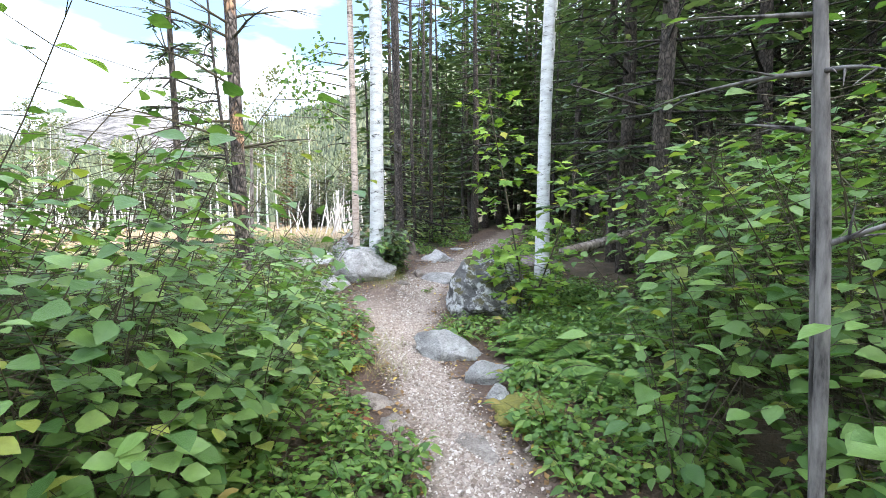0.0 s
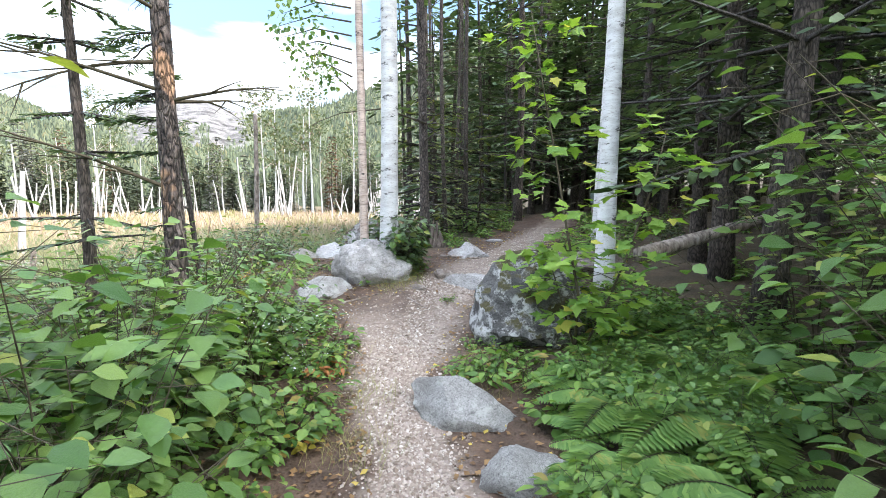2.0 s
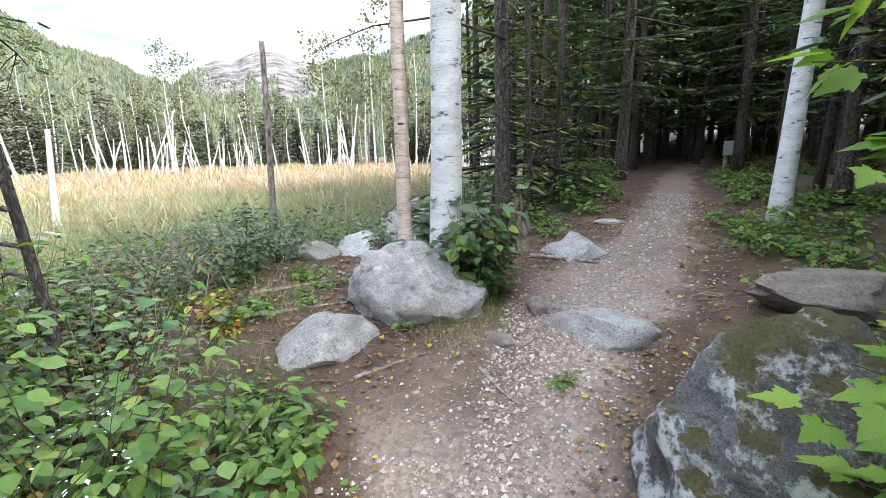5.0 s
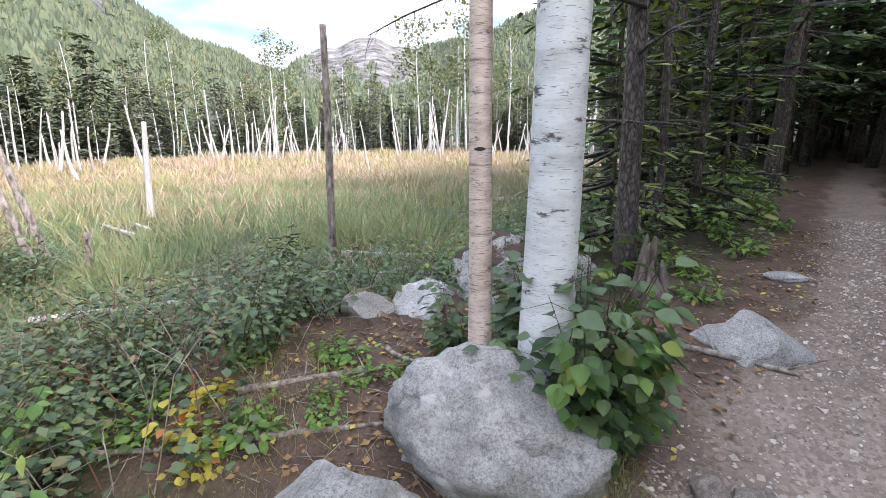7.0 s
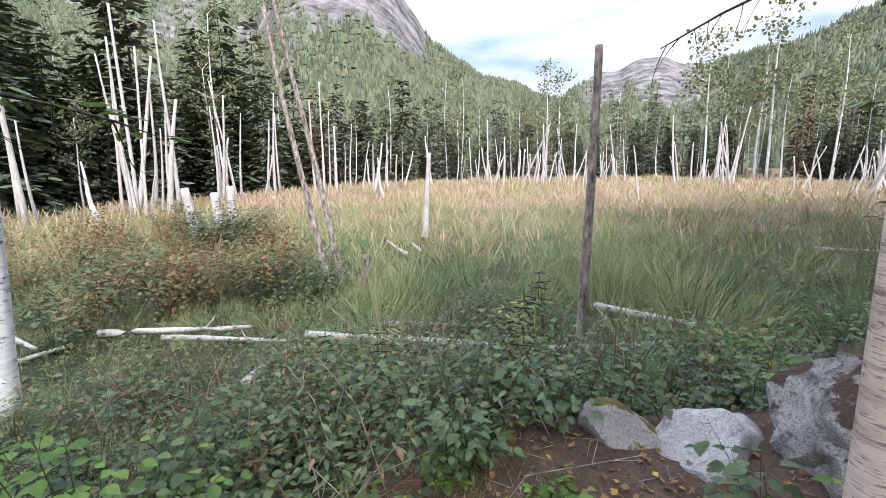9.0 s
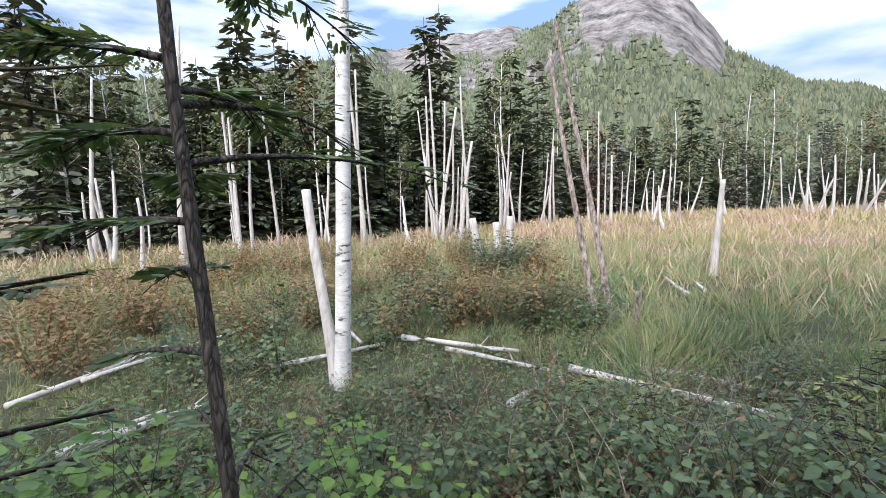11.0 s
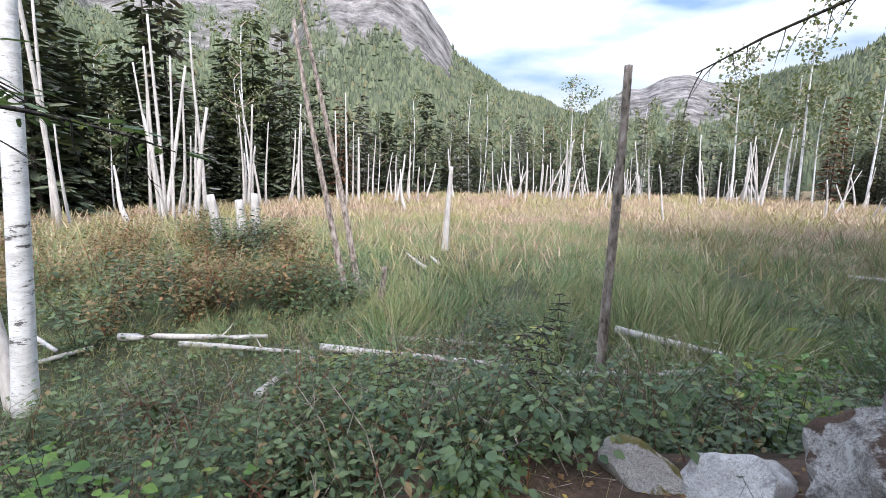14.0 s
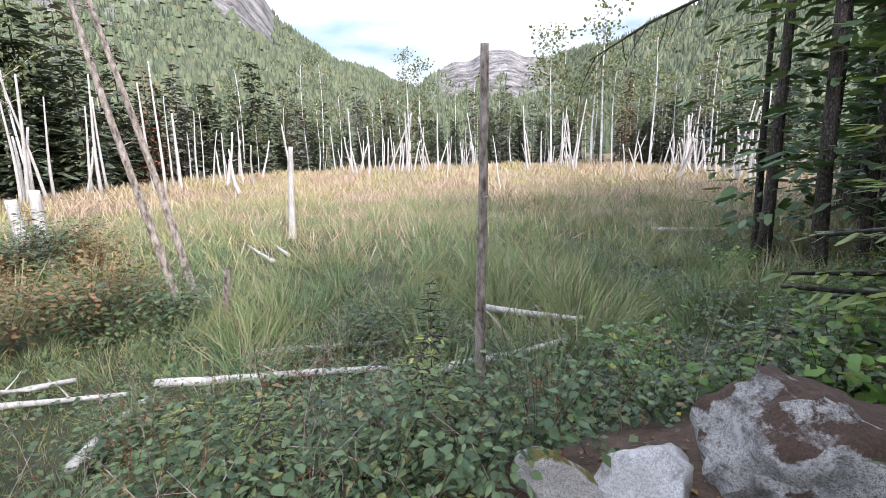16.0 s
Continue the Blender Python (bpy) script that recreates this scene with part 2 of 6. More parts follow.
def part(name, shape, mat, parent=None, label="", smooth=True):
    ob = new(name, shape.mesh(name, mat, smooth) if isinstance(shape, Shape) else shape)
    ob.parent = parent
    return tagged(ob, label)


def thing(name, x, y, z, label, category, group="", rz=0.0, scale=1.0):
    ob = new(name)
    ob.location, ob.rotation_euler = (x, y, z), (0, 0, rz)
    ob.scale = (scale, scale, scale)
    return tagged(ob, label, category, group)


def tube(shape, pts, radii, sides=8, cap=True, wob=0.0, rng=random):
    """A tapered, bent round stem through pts."""
    rows = []
    for i, p in enumerate(pts):
        p = Vector(p)
        q = Vector(pts[min(i + 1, len(pts) - 1)]) - Vector(pts[max(i - 1, 0)])
        q.normalize()
        a = q.cross(Vector((0.31, 0.95, 0.05)))
        if a.length < 0.1:
            a = q.cross(Vector((1, 0, 0)))
        a.normalize()
        b = q.cross(a)
        row = []
        for k in range(sides):
            g = 2 * math.pi * k / sides
            r = radii[i] * (1 + (rng.uniform(-wob, wob) if wob else 0))
            row.append(tuple(p + (a * math.cos(g) + b * math.sin(g)) * r))
        rows.append(row)
    verts = [v for r in rows for v in r]
    faces = []
    for i in range(len(rows) - 1):
        for k in range(sides):
            a, b = i * sides + k, i * sides + (k + 1) % sides
            faces.append((a, b, b + sides, a + sides))
    if cap:
        faces.append(tuple(range(sides))[::-1])
        faces.append(tuple(range((len(rows) - 1) * sides, len(rows) * sides)))
    shape.add(verts, faces)


def curve_pts(base, top, n, bend, rng):
    base, top = Vector(base), Vector(top)
    off = Vector((rng.uniform(-bend, bend), rng.uniform(-bend, bend), 0))
    off2 = Vector((rng.uniform(-bend, bend), rng.uniform(-bend, bend), 0)) * 0.4
    out = []
    for i in range(n + 1):
        s = i / n
        out.append(base.lerp(top, s) + off * math.sin(math.pi * s) + off2 * math.sin(2 * math.pi * s))
    return out


def frames3(pos, along, up, size, width=1.0):
    """3x4 matrices that put a template's y along a way, with z near up."""
    pos, along, up = (np.asarray(a, float) for a in (pos, along, up))
    y = along / np.linalg.norm(along, axis=1, keepdims=True)
    x = np.cross(y, up)
    x /= np.maximum(np.linalg.norm(x, axis=1, keepdims=True), 1e-6)
    z = np.cross(x, y)
    size = np.asarray(size, float).reshape(-1, 1)
    width = np.broadcast_to(np.asarray(width, float).reshape(-1, 1), size.shape)
    return np.stack([x * size * width, y * size, z * size, pos], axis=2)


# leaf templates: y runs from stalk to tip, length 1
def oval_leaf(w=0.36, fold=0.10, droop=0.12, rows=4):
    v, f = [], []
    prof = [0.0, 0.8, 1.0, 0.62, 0.0] if rows == 4 else [0.0, 1.0, 0.0]
    ts = [i / rows for i in range(rows + 1)]
    for t, p in zip(ts, prof):
        zc = -droop * t * t
        v += [(-w * p, t, zc + fold * p), (0, t, zc), (w * p, t, zc + fold * p)]
    for i in range(rows):
        a = 3 * i
        if i == 0:
            f += [(1, 4, 3), (1, 5, 4)]
        elif i == rows - 1:
            f += [(a, a + 1, a + 4), (a + 1, a + 2, a + 4)]
        else:
            f += [(a, a + 1, a + 4, a + 3), (a + 1, a + 2, a + 5, a + 4)]
    return np.array(v), f


def maple_leaf():
    """A three-lobed leaf with toothed shoulders, folded along its rib."""
    half = [(0.0, 0.0), (0.16, -0.08), (0.36, -0.02), (0.30, 0.10), (0.44, 0.20), (0.62, 0.46), (0.46, 0.44), (0.40, 0.52), (0.27, 0.48), (0.30, 0.66), (0.20, 0.72), (0.13, 0.88), (0.0, 1.08)]
    v = [(0, 0.35, -0.03)]
    ring = [(x, y, 0.10 * x - 0.10 * y * y) for x, y in half] + [(-x, y, 0.10 * x - 0.10 * y * y) for x, y in half[-2:0:-1]]
    v += ring
    n = len(ring)
    return np.array(v), [(0, 1 + i, 1 + (i + 1) % n) for i in range(n)]


LEAF = oval_leaf()
LEAF_SMALL = oval_leaf(0.30, 0.06, 0.10, 2)
LEAF_LONG = oval_leaf(0.2, 0.06, 0.25, 4)
MAPLE = maple_leaf()
SPRIG = (np.array([(-0.11, 0.12, 0.02), (0, 0, 0), (0.11, 0.12, 0.02), (0.10, 0.75, -0.03), (0, 1, -0.05), (-0.10, 0.75, -0.03)]), [(0, 1, 2, 3), (0, 3, 4, 5)])
BLADE = (np.array([(-0.012, 0, 0), (0.012, 0, 0), (0.009, 0.55, 0.05), (-0.009, 0.55, 0.05), (0, 1, 0.22)]), [(0, 1, 2, 3), (3, 2, 4)])


# ---- the ground ----
TRAIL = [(-8, 0.1, 0.5), (0, 0.2, 0.42), (2.8, 0.28, 0.38), (3.65, 0.1, 0.36), (4.4, -0.1, 0.34), (6.0, -0.62, 0.38), (6.8, -0.72, 0.6), (7.7, -0.85, 0.85), (8.6, -0.5, 0.8), (9.3, -0.05, 0.75), (11.2, 0.62, 0.55), (13.7, 1.25, 0.46), (18.6, 2.3, 0.42), (25, 4.4, 0.4), (40, 10, 0.4)]
RISE = [(-30, -0.3), (-8, -0.2), (0, -0.15), (3.6, -0.1), (5.3, -0.03), (6.9, 0.11), (7.3, 0.19), (8.0, 0.34), (8.7, 0.46), (10.1, 0.62), (11.8, 0.78), (16, 0.95), (25, 1.5), (60, 4)]
MARSH = -0.38
ty, tx, tw = (np.array([r[i] for r in TRAIL]) for i in range(3))
ry_, rz_ = (np.array([r[i] for r in RISE]) for i in range(2))


def smooth(a, b, x):
    s = np.clip((x - a) / (b - a), 0, 1)
    return s * s * (3 - 2 * s)


def waves(x, y, f, seed=0.0):
    return (np.sin(x * f + seed) * np.cos(y * f * 1.13 + 1.7 * seed) + 0.6 * np.sin(x * f * 2.3 + y * f * 1.9 + seed) + 0.4 * np.cos(y * f * 3.7 - x * f * 2.9 + 2 * seed)) / 2


def height(x, y):
    x, y = np.asarray(x, float), np.asarray(y, float)
    xc = np.interp(y, ty, tx)
    s = xc - x
    prof = np.interp(y, ry_, rz_)
    edge = np.interp(y, [-10, 3, 7, 9.5, 11, 14, 20, 40], [1.6, 1.6, 2.2, 3.3, 2.6, 2.2, 2.2, 3.0])
    run = np.interp(y, [-10, 5, 8, 12, 20, 60], [3.2, 3.2, 3.8, 2.8, 2.6, 6])
    k = smooth(edge, edge + run, s)
    side = prof + 0.10 * smooth(0.5, 2.5, -s) * (1 + 0.5 * np.clip(-s - 2, 0, 30) * 0.5)
    z = side * (1 - k) + MARSH * k
    rough = np.clip((np.abs(s) - np.interp(y, ty, tw)) / 0.5, 0.15, 1)
    z = z + 0.05 * waves(x, y, 1.3, 2.0) * rough + 0.018 * waves(x, y, 5.1, 0.7) * rough
    far = np.hypot(x + 1.5, y - 7.6)
    return z + 4.0 * smooth(85, 160, far) + 12 * smooth(160, 420, far)


def hz(x, y):
    return float(height(x, y))


def spaced(lo, hi, fine_lo, fine_hi, step, grow):
    out = list(np.arange(fine_lo, fine_hi, step))
    d, p = step, out[-1]
    while p < hi:
        d *= grow
        p += d
        out.append(p)
    d, p, low = step, fine_lo, []
    while p > lo:
        d *= grow
        p -= d
        low.append(p)
    return np.array(low[::-1] + out)


def ground_material():
    m, nt, b = material("forest_floor")
    v = coords(nt)
    at = nt.nodes.new("ShaderNodeAttribute")
    at.attribute_name = "cover"
    sep = nt.nodes.new("ShaderNodeSeparateColor")
    nt.links.new(at.outputs["Color"], sep.inputs[0])
    fine = noise_fac(nt, v, 38.0, 8.0, 0.75)
    mid = noise_fac(nt, v, 4.0, 6.0, 0.65)
    vor = node(nt, "ShaderNodeTexVoronoi", Scale=42.0)
    nt.links.new(v, vor.inputs["Vector"])
    litter = mixed(nt, 0.6, ramp(nt, mid, [(0.3, (0.045, 0.028, 0.018)), (0.55, (0.10, 0.062, 0.042)), (0.75, (0.15, 0.10, 0.065))]), ramp(nt, fine, [(0.3, GREY(0.45)), (0.7, GREY(1.4))]), "MULTIPLY")
    gravel = mixed(nt, 0.75, (0.34, 0.275, 0.23), ramp(nt, vor.outputs["Color"], [(0.15, GREY(0.5)), (0.85, GREY(1.25))]), "MULTIPLY")
    gravel = mixed(nt, ramp(nt, mid, [(0.35, GREY(0.5)), (0.6, GREY(0.0))]), gravel, (0.23, 0.175, 0.135))
    # green and tan are darkened to paint in shade under the growth
    green = ramp(nt, fine, [(0.3, (0.016, 0.020, 0.008)), (0.6, (0.045, 0.050, 0.018)), (0.8, (0.085, 0.080, 0.035))])
    tan = ramp(nt, mid, [(0.3, (0.11, 0.085, 0.04)), (0.55, (0.18, 0.135, 0.08)), (0.75, (0.14, 0.13, 0.05))])
    col = mixed(nt, sep.outputs[1], litter, green)
    col = mixed(nt, sep.outputs[2], col, tan)
    col = mixed(nt, sep.outputs[0], col, gravel)
    nt.links.new(col, b.inputs["Base Color"])
    b.inputs["Roughness"].default_value = 0.95
    bumped(nt, b, mixed(nt, 0.5, fine, vor.outputs["Distance"]), 0.8, 0.025)
    return m


def build_ground():
    xs = spaced(-2200, 2200, -7.0, 4.5, 0.1, 1.075)
    ys = spaced(-2200, 2200, -1.0, 13.5, 0.1, 1.075)
    X, Y = np.meshgrid(xs, ys)
    Z = height(X, Y)
    nx, ny = len(xs), len(ys)
    i = (np.arange(ny - 1)[:, None] * nx + np.arange(nx - 1)[None, :]).ravel()
    faces = np.stack([i, i + 1, i + nx + 1, i + nx], 1)
    me = bpy.data.meshes.new("ground")
    me.from_pydata(np.stack([X, Y, Z], -1).reshape(-1, 3).tolist(), [], faces.tolist())
    xc, wd = np.interp(Y, ty, tx), np.interp(Y, ty, tw)
    d = np.abs(X - xc) + 0.16 * waves(X, Y, 4.0, 0.3) + 0.08 * waves(X, Y, 11.0, 1.3)
    gravel = 1 - smooth(wd * 0.55, wd * 1.15, d)
    brown = smooth(6.9, 7.8, Y) * (1 - smooth(8.6, 10.0, Y)) * smooth(-0.2, -0.8, X)
    gravel = gravel * (1 - 0.8 * brown) * (1 - 0.5 * smooth(8, 11, Y))
    s = xc - X
    marsh = smooth(3.5, 6.0, s)
    far = np.hypot(X + 1.5, Y - 7.6)
    tan = marsh * smooth(13, 26, far + 3 * waves(X, Y, 0.22, 0.4))
    soil = smooth(2.5, 1.8, np.hypot(X + 2.2, (Y - 9.6) * 1.2) + 0.6 * waves(X, Y, 2.1, 1.1)) * (s < 4)
    green = np.clip(0.75 * smooth(0.9, 1.6, d) + marsh, 0, 1) * (1 - soil)
    green = green * np.where(s < -0.5, 0.45, 1.0)
    cols = np.stack([gravel, green, tan, np.ones_like(tan)], -1).reshape(-1, 4)
    at = me.color_attributes.new("cover", "FLOAT_COLOR", "POINT")
    at.data.foreach_set("color", cols.ravel())
    me.polygons.foreach_set("use_smooth", [True] * len(me.polygons))
    me.materials.append(ground_material())
    tagged(new("ground", me), "forest floor and marsh with a gravel footpath", "ground", kind="structure")


build_ground()

# ---- the hills round the valley ----
SKYLINE = [(-180, 12), (-60, 15), (-20, 18), (5, 18.5), (13, 14.5), (17, 12.7), (24, 10.6), (31, 10.2), (35, 11.1), (40, 9.6), (43.5, 7.4), (46, 8.0), (52, 10.0), (58, 13.2), (60, 16.3), (62, 19), (67.5, 22.2), (73.5, 20.6), (78.5, 18.4), (83, 19), (89, 18.2), (95, 17), (117, 12.5), (140, 11), (180, 12)]
REACH = [(-180, 500), (5, 420), (24, 520), (27, 900), (40, 900), (43, 620), (58, 520), (75, 520), (79, 900), (95, 900), (100, 450), (180, 500)]


def hill_material():
    m, nt, b = material("wooded_hillside")
    v = coords(nt)
    at = nt.nodes.new("ShaderNodeAttribute")
    at.attribute_name = "rock"
    f = noise_fac(nt, v, 0.16, 8.0, 0.7)
    big = noise_fac(nt, v, 0.018, 5.0, 0.6)
    # woods lightened and greyed: part of the aerial haze is in this colour
    wood = mixed(nt, 0.6, ramp(nt, big, [(0.35, (0.115, 0.145, 0.085)), (0.6, (0.18, 0.21, 0.125))]), ramp(nt, f, [(0.3, GREY(0.35)), (0.7, GREY(1.3))]), "MULTIPLY")
    crag = ramp(nt, noise_fac(nt, coords(nt, (1, 1, 0.4)), 0.045, 12.0, 0.78), [(0.38, (0.05, 0.046, 0.044)), (0.5, (0.18, 0.168, 0.16)), (0.64, (0.36, 0.34, 0.325))])
    nt.links.new(mixed(nt, at.outputs["Fac"], wood, crag), b.inputs["Base Color"])
    b.inputs["Roughness"].default_value = 1.0
    b.inputs["Specular IOR Level"].default_value = 0.1
    bumped(nt, b, f, 1.0, 3.0)
    return m


sk_a, sk_e = (np.array([r[i] for r in SKYLINE], float) for i in range(2))
re_a, re_d = (np.array([r[i] for r in REACH], float) for i in range(2))
CX, CY, CZ = -1.5, 7.6, 2.25


def hill(az, u):
    """A place on the hills: az in degrees left of north, u from the foot (0) over the ridge (1) to behind it."""
    R = np.interp(az, re_a, re_d)
    el = np.interp(az, sk_a, sk_e) - 0.3 + 0.22 * np.sin(az * 0.8) + 0.10 * np.sin(az * 2.1 + 1)
    r0 = 105 + 6 * np.sin(az * 0.3)
    r = r0 + (R - r0) * u
    top = R * np.tan(np.radians(el)) + CZ
    rise = np.where(u < 1, np.clip(u, 0, 1) ** 1.35, 1 - 0.8 * (u - 1))
    z = 0.2 + top * rise
    a = np.radians(az)
    x, y = CX - r * np.sin(a), CY + r * np.cos(a)
    knob = 6 * waves(x, y, 0.021, 0.5) * np.clip(u * (1 - u) * 4, 0, 1)
    return x, y, z + knob


def rockiness(az, u):
    n = 0.5 + 0.5 * np.sin(az * 1.7 + 6 * u) * np.cos(az * 0.9 - 9 * u)
    cliff = smooth(58.2, 59.5, az) * smooth(79, 72, az) * smooth(0.56, 0.66, u + 0.10 * n)
    cliff = np.maximum(cliff, smooth(71, 75, az) * smooth(93, 84, az) * smooth(0.42, 0.5, u) * smooth(0.80, 0.6, u) * (n > 0.5))
    bald = smooth(26, 31, az) * smooth(44, 39, az) * smooth(0.35, 0.6, u + 0.3 * n - 0.1)
    pale = smooth(78, 81, az) * smooth(100, 94, az) * smooth(0.72, 0.85, u + 0.15 * n)
    return np.clip(np.maximum(np.maximum(cliff, bald), pale), 0, 1)


def build_hills():
    az = np.concatenate([np.arange(-180, -10, 3.0), np.arange(-10, 130, 0.4), np.arange(130, 181, 3.0)])
    u = np.concatenate([np.linspace(0, 1, 56), [1.06, 1.2, 1.5]])
    A, U = np.meshgrid(az, u)
    X, Y, Z = hill(A, U)
    rock = rockiness(A, U)
    rng = np.random.default_rng(3)
    Z = Z + (rng.random(Z.shape) - 0.5) * (1.0 * (1 - rock) + 1.6 * rock) * np.clip(U * 3, 0, 1) * np.clip((1.0 - U) * 8, 0, 1)
    na, nu = len(az), len(u)
    i = (np.arange(nu - 1)[:, None] * na + np.arange(na - 1)[None, :]).ravel()
    me = bpy.data.meshes.new("backdrop")
    me.from_pydata(np.stack([X, Y, Z], -1).reshape(-1, 3).tolist(), [], np.stack([i + na, i + na + 1, i + 1, i], 1).tolist())
    at = me.attributes.new("rock", "FLOAT", "POINT")
    at.data.foreach_set("value", rock.ravel().astype(np.float32))
    me.materials.append(hill_material())
    tagged(new("backdrop", me), "wooded hills with grey granite cliffs round the valley", "hills", kind="structure")


build_hills()


# ---- rocks ----
def rock(name, x, y, z, size, mat, label, seed, rz=0.0, tilt=(0, 0), rough=0.13, flat=0.0, sub=4, facets=(0.55, 0.8)):
    """A weathered stone: a rounded block with a few broken planes, sunk a little into the ground; z is its middle."""
    rng = random.Random(seed)
    bm = bmesh.new()
    bmesh.ops.create_icosphere(bm, subdivisions=sub, radius=1.0)
    cuts = []
    for _ in range(9):
        n = Vector((rng.uniform(-1, 1), rng.uniform(-1, 1), rng.uniform(-0.5, 1))).normalized()
        cuts.append((n, rng.uniform(*facets)))
    if flat:
        cuts.append((Vector((rng.uniform(-0.1, 0.1), rng.uniform(-0.1, 0.1), 1)).normalized(), flat))
    off = Vector((seed * 3.7, seed * 1.3, seed * 2.1))
    for v in bm.verts:
        p = v.co.copy()
        for n, d in cuts:
            h = p.dot(n) - d
            if h > 0:
                p -= n * h * 0.96
        p *= 1 + rough * noise.fractal(p * 1.6 + off, 0.9, 2.1, 3) + rough * 0.35 * noise.fractal(p * 6 + off, 0.8, 2.1, 3)
        v.co = p
    bmesh.ops.scale(bm, vec=Vector(size), verts=bm.verts)
    me = bpy.data.meshes.new(name)
    bm.to_mesh(me)
    bm.free()
    me.materials.append(mat)
    me.polygons.foreach_set("use_smooth", [True] * len(me.polygons))
    me.set_sharp_from_angle(angle=radians(38))
    ob = new(name, me)
    ob.matrix_world = pose(x, y, z, tilt[0], tilt[1], rz)
    return tagged(ob, label, "rock")


rock("boulder", -1.56, 8.78, 0.60, (0.57, 0.39, 0.43), ROCK_PALE, "pale grey granite boulder beside the birch trunks", 5, 8, rough=0.16, sub=5, facets=(0.7, 0.95))
rock("flat_rock", -2.12, 8.08, 0.34, (0.45, 0.48, 0.25), ROCK, "low rounded grey granite rock at the trail edge", 7, 20)
rock("step_rock", -0.15, 8.66, 0.43, (0.46, 0.34, 0.23), ROCK_PALE, "broad flat granite rock set in the trail", 11, -6, flat=0.6)
rock("trail_rock", -0.30, 10.42, 0.62, (0.42, 0.36, 0.28), ROCK_PALE, "angular pale rock lying on brown soil", 14, 15)
rock("mossy_boulder", 0.62, 7.26, 0.34, (0.61, 0.78, 0.68), ROCK_MOSS, "large dark mossy boulder with pale lichen patches", 21, -12, rough=0.16, facets=(0.66, 0.9), sub=5)
rock("trail_edge_rock", 0.02, 5.48, 0.02, (0.46, 0.27, 0.26), ROCK, "weathered grey rock edging the gravel trail", 23, -8)
rock("trail_edge_rock", 0.46, 4.78, -0.05, (0.31, 0.24, 0.20), ROCK, "weathered grey rock edging the gravel trail", 27, 20)
rock("trail_edge_rock", 0.50, 4.26, -0.08, (0.12, 0.13, 0.13), ROCK, "small upright grey rock beside a moss patch", 31, 0)
rock("embedded_slab", 0.28, 3.42, -0.13, (0.20, 0.32, 0.08), ROCK_DUSTY, "dusty tan slab embedded in the gravel", 33, 10, flat=0.5)
rock("low_rock", -0.58, 4.12, -0.12, (0.2, 0.18, 0.14), ROCK_DUSTY, "dull brown rock half hidden by plants", 35, 0)
rock("low_rock", -0.38, 3.72, -0.14, (0.2, 0.16, 0.14), ROCK_DUSTY, "dull brown rock half hidden by plants", 37, 30)
rock("white_rock", -3.08, 10.06, 0.50, (0.42, 0.30, 0.32), ROCK_CAP, "white rock topped with moss and soil on the bank", 41, 15, facets=(0.34, 0.6), rough=0.13)
rock("white_rock", -2.74, 10.34, 0.60, (0.31, 0.44, 0.38), ROCK_WHITE, "smooth white slab leaning on the bank", 43, -20, (30, 14), 0.15, facets=(0.42, 0.7))
rock("soil_boulder", -2.03, 10.68, 0.87, (0.62, 0.50, 0.54), ROCK_SOIL, "large whitish boulder covered with brown soil", 47, 20, rough=0.2)
rock("path_stone", 0.14, 11.85, 0.80, (0.20, 0.13, 0.05), ROCK_PALE, "small flat pale stone at the trail edge", 51, 5)
rock("round_stone", -0.58, 8.82, 0.52, (0.10, 0.09, 0.09), ROCK_DUSTY, "small rounded tan stone on the soil", 53, 0, sub=3)
rock("round_stone", -0.42, 8.9, 0.5, (0.13, 0.09, 0.07), ROCK_DUSTY, "small flat tan stone on the soil", 55, 40, sub=3)
rock("round_stone", -0.80, 8.36, 0.40, (0.11, 0.14, 0.07), ROCK_DUSTY, "small flat tan stone on the soil", 57, 70, sub=3)
rock("shade_rock", -0.15, 15.2, 1.0, (0.45, 0.35, 0.22), ROCK_MOSS, "low mossy rock on the shaded forest floor", 59, 0)
rock("back_rock", 1.55, 9.05, 0.7, (0.7, 0.4, 0.25), ROCK_DUSTY, "low flat rock under the shrubs", 61, 10)


# ---- trees ----
def trunk_shape(h, r0, r1, lean=(0, 0), bend=0.1, sides=14, flare=0.35, seed=1, n=14, wob=0.03):
    rng = random.Random(seed)
    s = Shape()
    pts = curve_pts((0, 0, -0.25), (lean[0], lean[1], h), n, bend, rng)
    radii = []
    for i in range(n + 1):
        u = i / n
        radii.append((r0 + (r1 - r0) * u) * (1 + flare * math.exp(-u * h * 2.2)))
    tube(s, pts, radii, sides, wob=wob, rng=rng)
    return s, pts, radii


def limb(s, p, way, length, r, rng, kids=3, droop=-0.1, sides=5):
    """A bare, forked twig."""
    way = Vector(way).normalized()
    pts = [Vector(p)]
    n = 5 if kids else 3
    for i in range(n):
        way = (way + Vector((rng.uniform(-0.12, 0.12), rng.uniform(-0.12, 0.12), droop + rng.uniform(-0.08, 0.08)))).normalized()
        pts.append(pts[-1] + way * length / n)
    tube(s, pts, [r * (1 - 0.85 * i / n) for i in range(n + 1)], sides, cap=False)
    for _ in range(kids):
        i = rng.randint(1, n - 1)
        w = (pts[i + 1] - pts[i]).normalized() + Vector((rng.uniform(-1, 1), rng.uniform(-1, 1), rng.uniform(-0.5, 0.4))) * 0.8
        limb(s, pts[i], w, length * rng.uniform(0.25, 0.5), r * 0.5, rng, 0, droop, 3)


